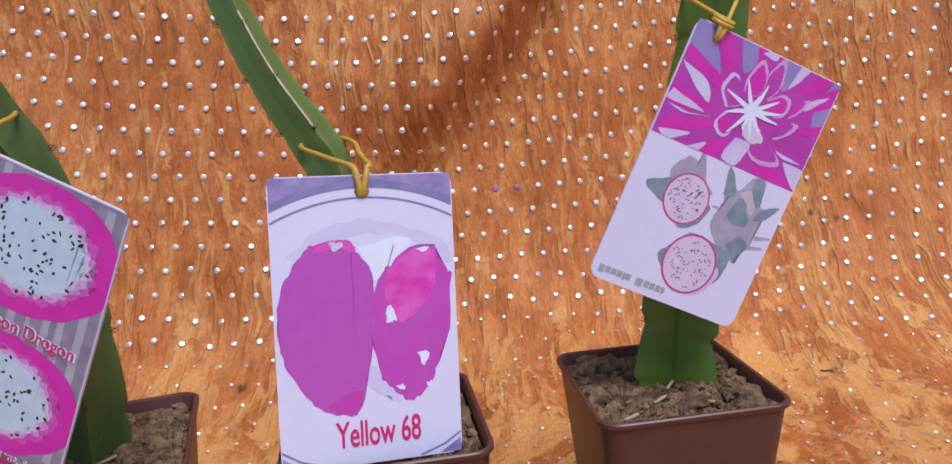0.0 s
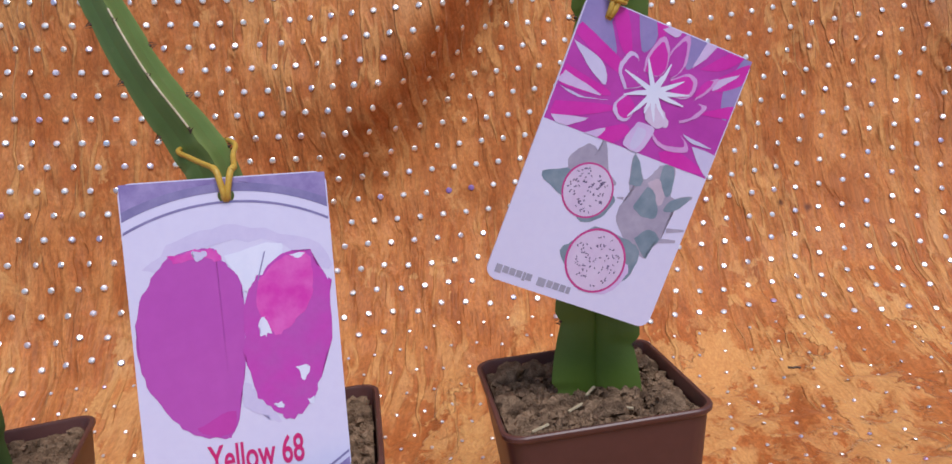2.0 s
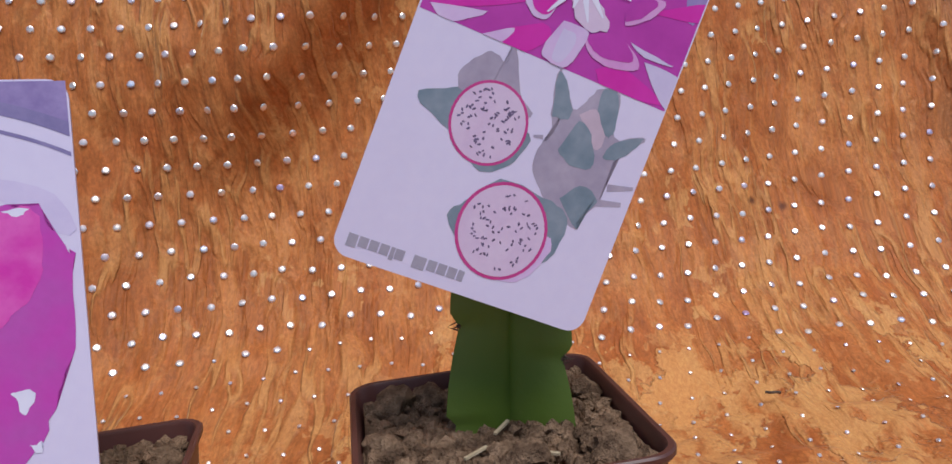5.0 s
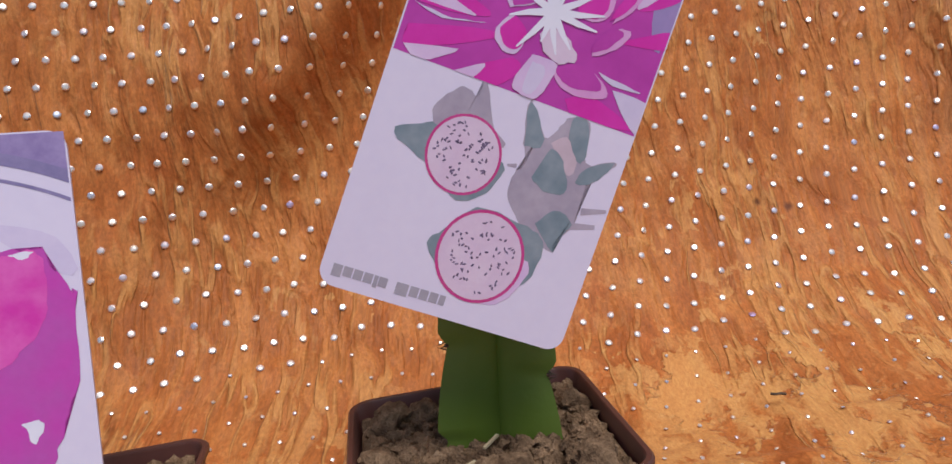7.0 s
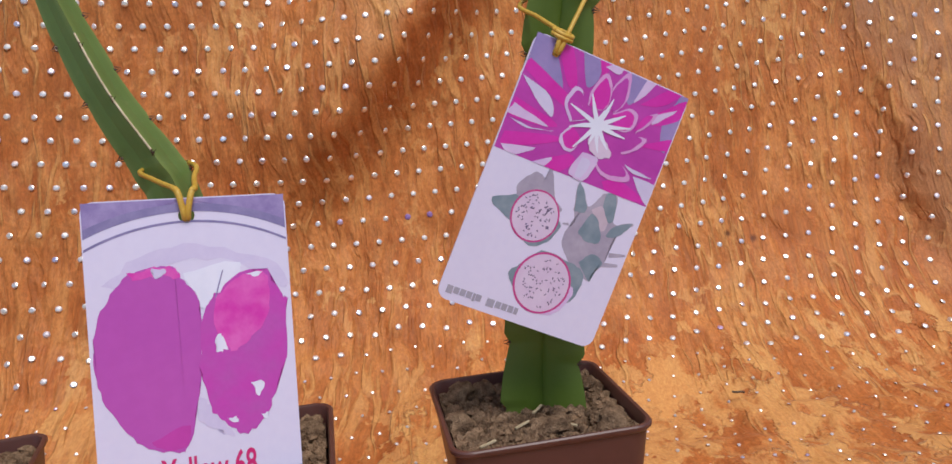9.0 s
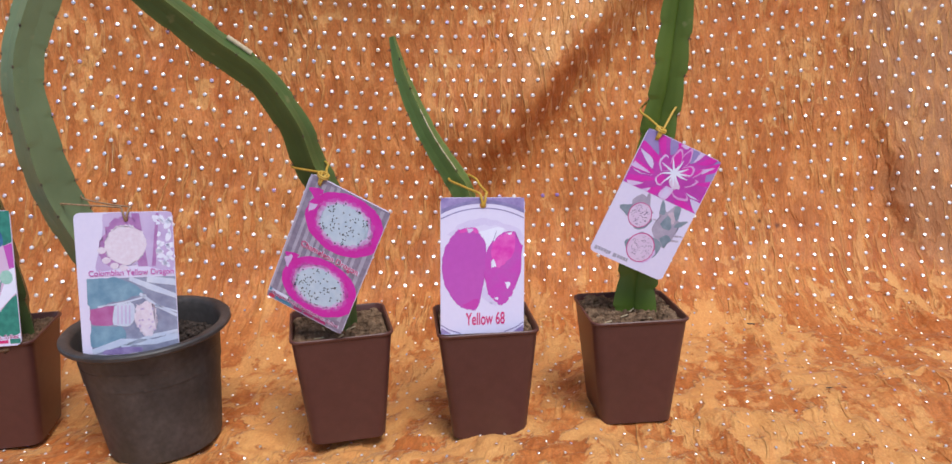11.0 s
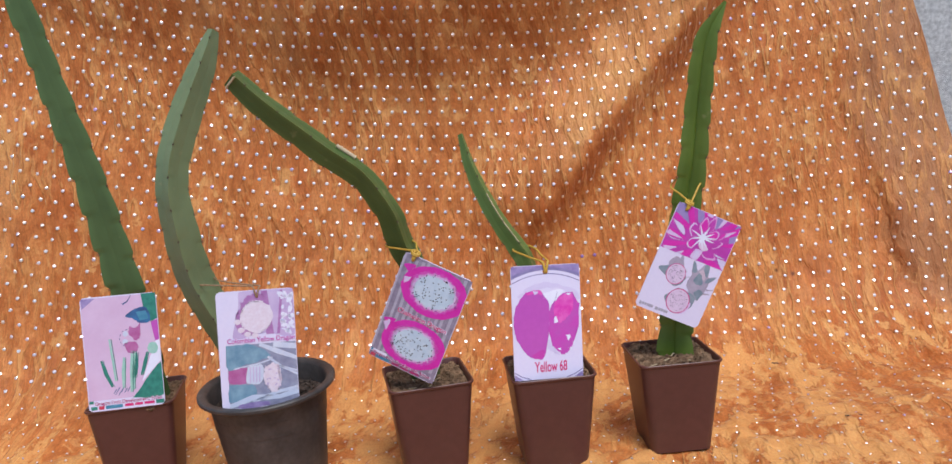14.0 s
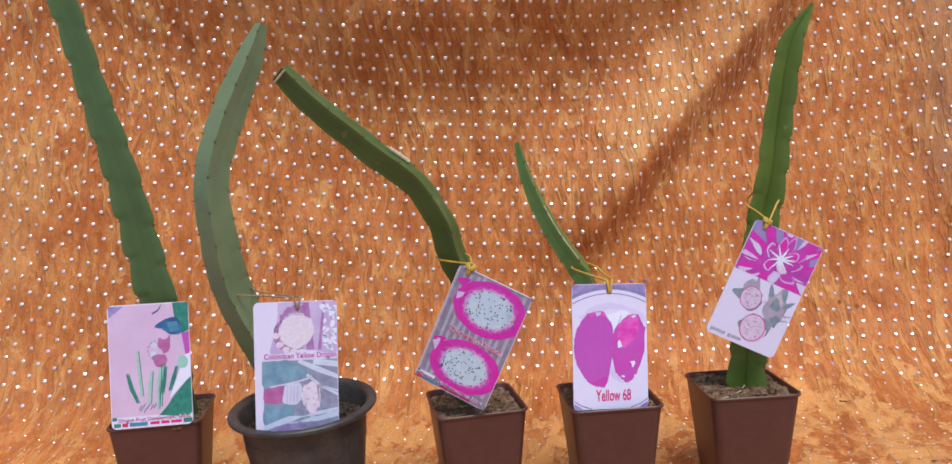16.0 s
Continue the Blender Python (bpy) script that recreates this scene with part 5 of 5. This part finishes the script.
for k, pts in enumerate((((0.21, 0.56), (0.26, 0.68), (0.33, 0.80)), ((0.34, 0.38), (0.36, 0.55), (0.38, 0.75)), ((0.51, 0.55), (0.49, 0.68), (0.47, 0.82)), ((0.62, 0.50), (0.60, 0.66), (0.57, 0.86)), ((0.68, 0.52), (0.66, 0.64), (0.63, 0.74)), ((0.82, 0.52), (0.78, 0.62), (0.72, 0.72)), ((0.66, 0.50), (0.62, 0.70), (0.60, 0.84)))):
    printed(card1, "sprout", [band(at_uv(*pts), [0.0011, 0.0026 if k != 1 else 0.0014, 0.0012])], (TEAL, MINT, MINT, MINT, TEAL, TEAL, MINT)[k], 4)
    printed(card1, "sprout_edge", [band([(x + 0.0012, z) for x, z in at_uv(*pts)], 0.0005)], TEAL, 5)
printed(card1, "root_tuft", [band(at_uv((u, v), (u + 0.04, v - 0.04)), 0.0005) for u, v in ((0.34, 0.86), (0.38, 0.85), (0.44, 0.85), (0.48, 0.86), (0.52, 0.85), (0.40, 0.88), (0.36, 0.87))], NAVY, 4)
words(card1, "letter_glow", "Dragon Fruit Development, Sylhet", *at_uv((0.09, 0.945))[0], 0.0023, 0.0444, SNOW, 4, 0, 0.045)
words(card1, "lettering", "Dragon Fruit Development, Sylhet", *at_uv((0.09, 0.945))[0], 0.0023, 0.0440, WINE, 9, 0, 0.012)
printed(card1, "red_badge", [rect(0.13, 0.955, 0.20, 0.985)], RED, 4)
printed(card1, "print_bar", [rect(0.22, 0.955, 0.44, 0.985)], SKY, 4)
bars(card1, 0.47, 0.86, 0.957, 0.022, CRIMSON, 4, 65)
printed(card1, "teal_fleck", [rect(0.01, 0.905, 0.07, 0.93), rect(0.88, 0.95, 0.99, 0.985), rect(0.03, 0.955, 0.11, 0.985)], TEAL, 3)


# ---------------------------------------------------------------- ties
def strand(name, points, radius, material, parent, label=""):
    """A round string along points."""
    p = spline(points, len(points) * 8)
    bm = bmesh.new()
    rings = []
    for k, q in enumerate(p):
        t = Vector(p[min(k + 1, len(p) - 1)] - p[max(k - 1, 0)]).normalized()
        a = t.orthogonal().normalized()
        b = t.cross(a)
        rings.append([Vector(q) + (a * math.cos(w) + b * math.sin(w)) * radius for w in [i * math.tau / 8 for i in range(8)]])
    loft(bm, rings, True, True)
    bmesh.ops.recalc_face_normals(bm, faces=bm.faces)
    return smooth(part(name, bm, material, parent, label), 60)


def tie(card, hole, stem, half, material, radius, label, rise=(0.001, 0.002), ring=False):
    """A band through the tag's hole and up round both sides of the stem, with an optional wound ring at the tag's edge."""
    root = new("tag_tie")
    m = card.matrix_basis
    s = Vector(stem)
    ends = []
    for sx in (-1, 1):
        spread = 0.0009 if ring else 0.0016
        over = m @ Vector((hole[0] + sx * spread, -0.0010, H / 2 + 0.0012))
        strand("loop", [m @ Vector((hole[0], 0.0022, hole[1] - 0.0004)), m @ Vector((hole[0] + sx * 0.0003, -0.0002, hole[1] - 0.0009)), m @ Vector((hole[0] + sx * 0.0006, -0.0015, hole[1] + 0.0012)), over, m @ Vector((hole[0] + sx * spread * 1.6, 0.0006, H / 2 + 0.0026))], radius * 1.15, material, root)
        ends.append(m @ Vector((hole[0] + sx * spread * 1.6, 0.0006, H / 2 + 0.0026)))
    left, right = s + Vector((-half - radius, -0.001, rise[0])), s + Vector((half + radius, -0.001, rise[1]))
    rear = s + Vector((0, half + 0.003, max(rise) + 0.001))
    bow = Vector((0, -0.0012, -0.0003))
    strand("band", [ends[0], ends[0].lerp(left, 0.55) + bow, left, rear, right, ends[1].lerp(right, 0.55) + bow, ends[1]], radius, material, root)
    if ring:
        for k in range(2):
            strand("wound_ring", [m @ Vector((hole[0] + 0.0029 * math.cos(w), -0.0002 + 0.0019 * math.sin(w), H / 2 + 0.0012 + k * 0.0010 + 0.0008 * math.sin(w))) for w in [i * math.tau / 12 for i in range(13)]], radius * 0.95, material, root)
    return tagged(root, label, "tie", group="tag ties")


tie(card5, (-0.0176, 0.0364), (0.0755, 0.2855, 0.186), 0.0102, TIE, 0.00066, "yellow rubber band tying the tag to the stem", (0.006, 0.011), True)
tie(card4, (0.0, 0.0350), (-0.0430, 0.279, 0.150), 0.0074, TIE, 0.00075, "yellow rubber band round the slim stem", (0.003, 0.003))
tie(card3, (-0.0180, 0.0364), (-0.1268, 0.2440, 0.1665), 0.0098, TIE, 0.00062, "yellow rubber band round the bent stem", (0.001, 0.002), True)
tie(card2, (0.0012, 0.0356), (-0.2665, 0.223, 0.152), 0.0128, TWINE, 0.00050, "thin brown twine tied round the grey-green stem")

# ---------------------------------------------------------------- scars on the stems
strand("dry_edge", [young_at(f, 300, 0.97) for f in (0.44, 0.48, 0.53, 0.58, 0.64, 0.70)], 0.00035, SCAB, young, "tan dried seam")
strand("scab", [bent_at(f, 12, 0.80) for f in (0.60, 0.615, 0.63, 0.65, 0.665)], 0.0014, SCAB, bent, "pale dry scab")
strand("cut_end", [bent_at(0.995, w, 0.9) for w in (186, 200, 285, 300)], 0.0007, SCAB, bent, "dried pale cut rim")

# ---------------------------------------------------------------- litter on the cloth
def litter(x, y, long, thick, turn, label, z=0.004):
    root = new("dry_twig")
    u = Vector((math.cos(radians(turn)), math.sin(radians(turn)), 0))
    v = Vector((-u.y, u.x, 0))
    strand("stalk", [u * (-long / 2) + v * 0.0004, u * (-long / 6) - v * 0.0003, u * (long / 6) + v * 0.0002, u * (long / 2) - v * 0.0005], thick, SPINE, root)
    root.location = (x, y, z)
    return tagged(root, label, "plant litter")


litter(0.1995, 0.3074, 0.013, 0.0005, 5, "thin dark dry twig lying on the orange cloth")
litter(0.1745, 0.4250, 0.006, 0.0006, 170, "short dark husk lying on the orange cloth", 0.006)

# ---------------------------------------------------------------- the sequins of the nearest stretch, one by one
disc = sequin_mesh("sequin", [(Vector((0, 0, 0)), Vector((0, 0, 1)))])
bpy.data.objects.remove(disc)
disc = bpy.data.meshes["sequin"]
violet = disc.copy()
violet.materials.clear()
violet.materials.append(plain("violet_foil", (0.22, 0.12, 0.36), (0.34, 0.22, 0.50), 900, 0.3))
for p, n, dyed in near:
    ob = new("sequin", violet if dyed else disc)
    ob.parent = cloth
    ob.matrix_basis = Matrix.Translation(p) @ n.to_track_quat("Z", "Y").to_matrix().to_4x4()
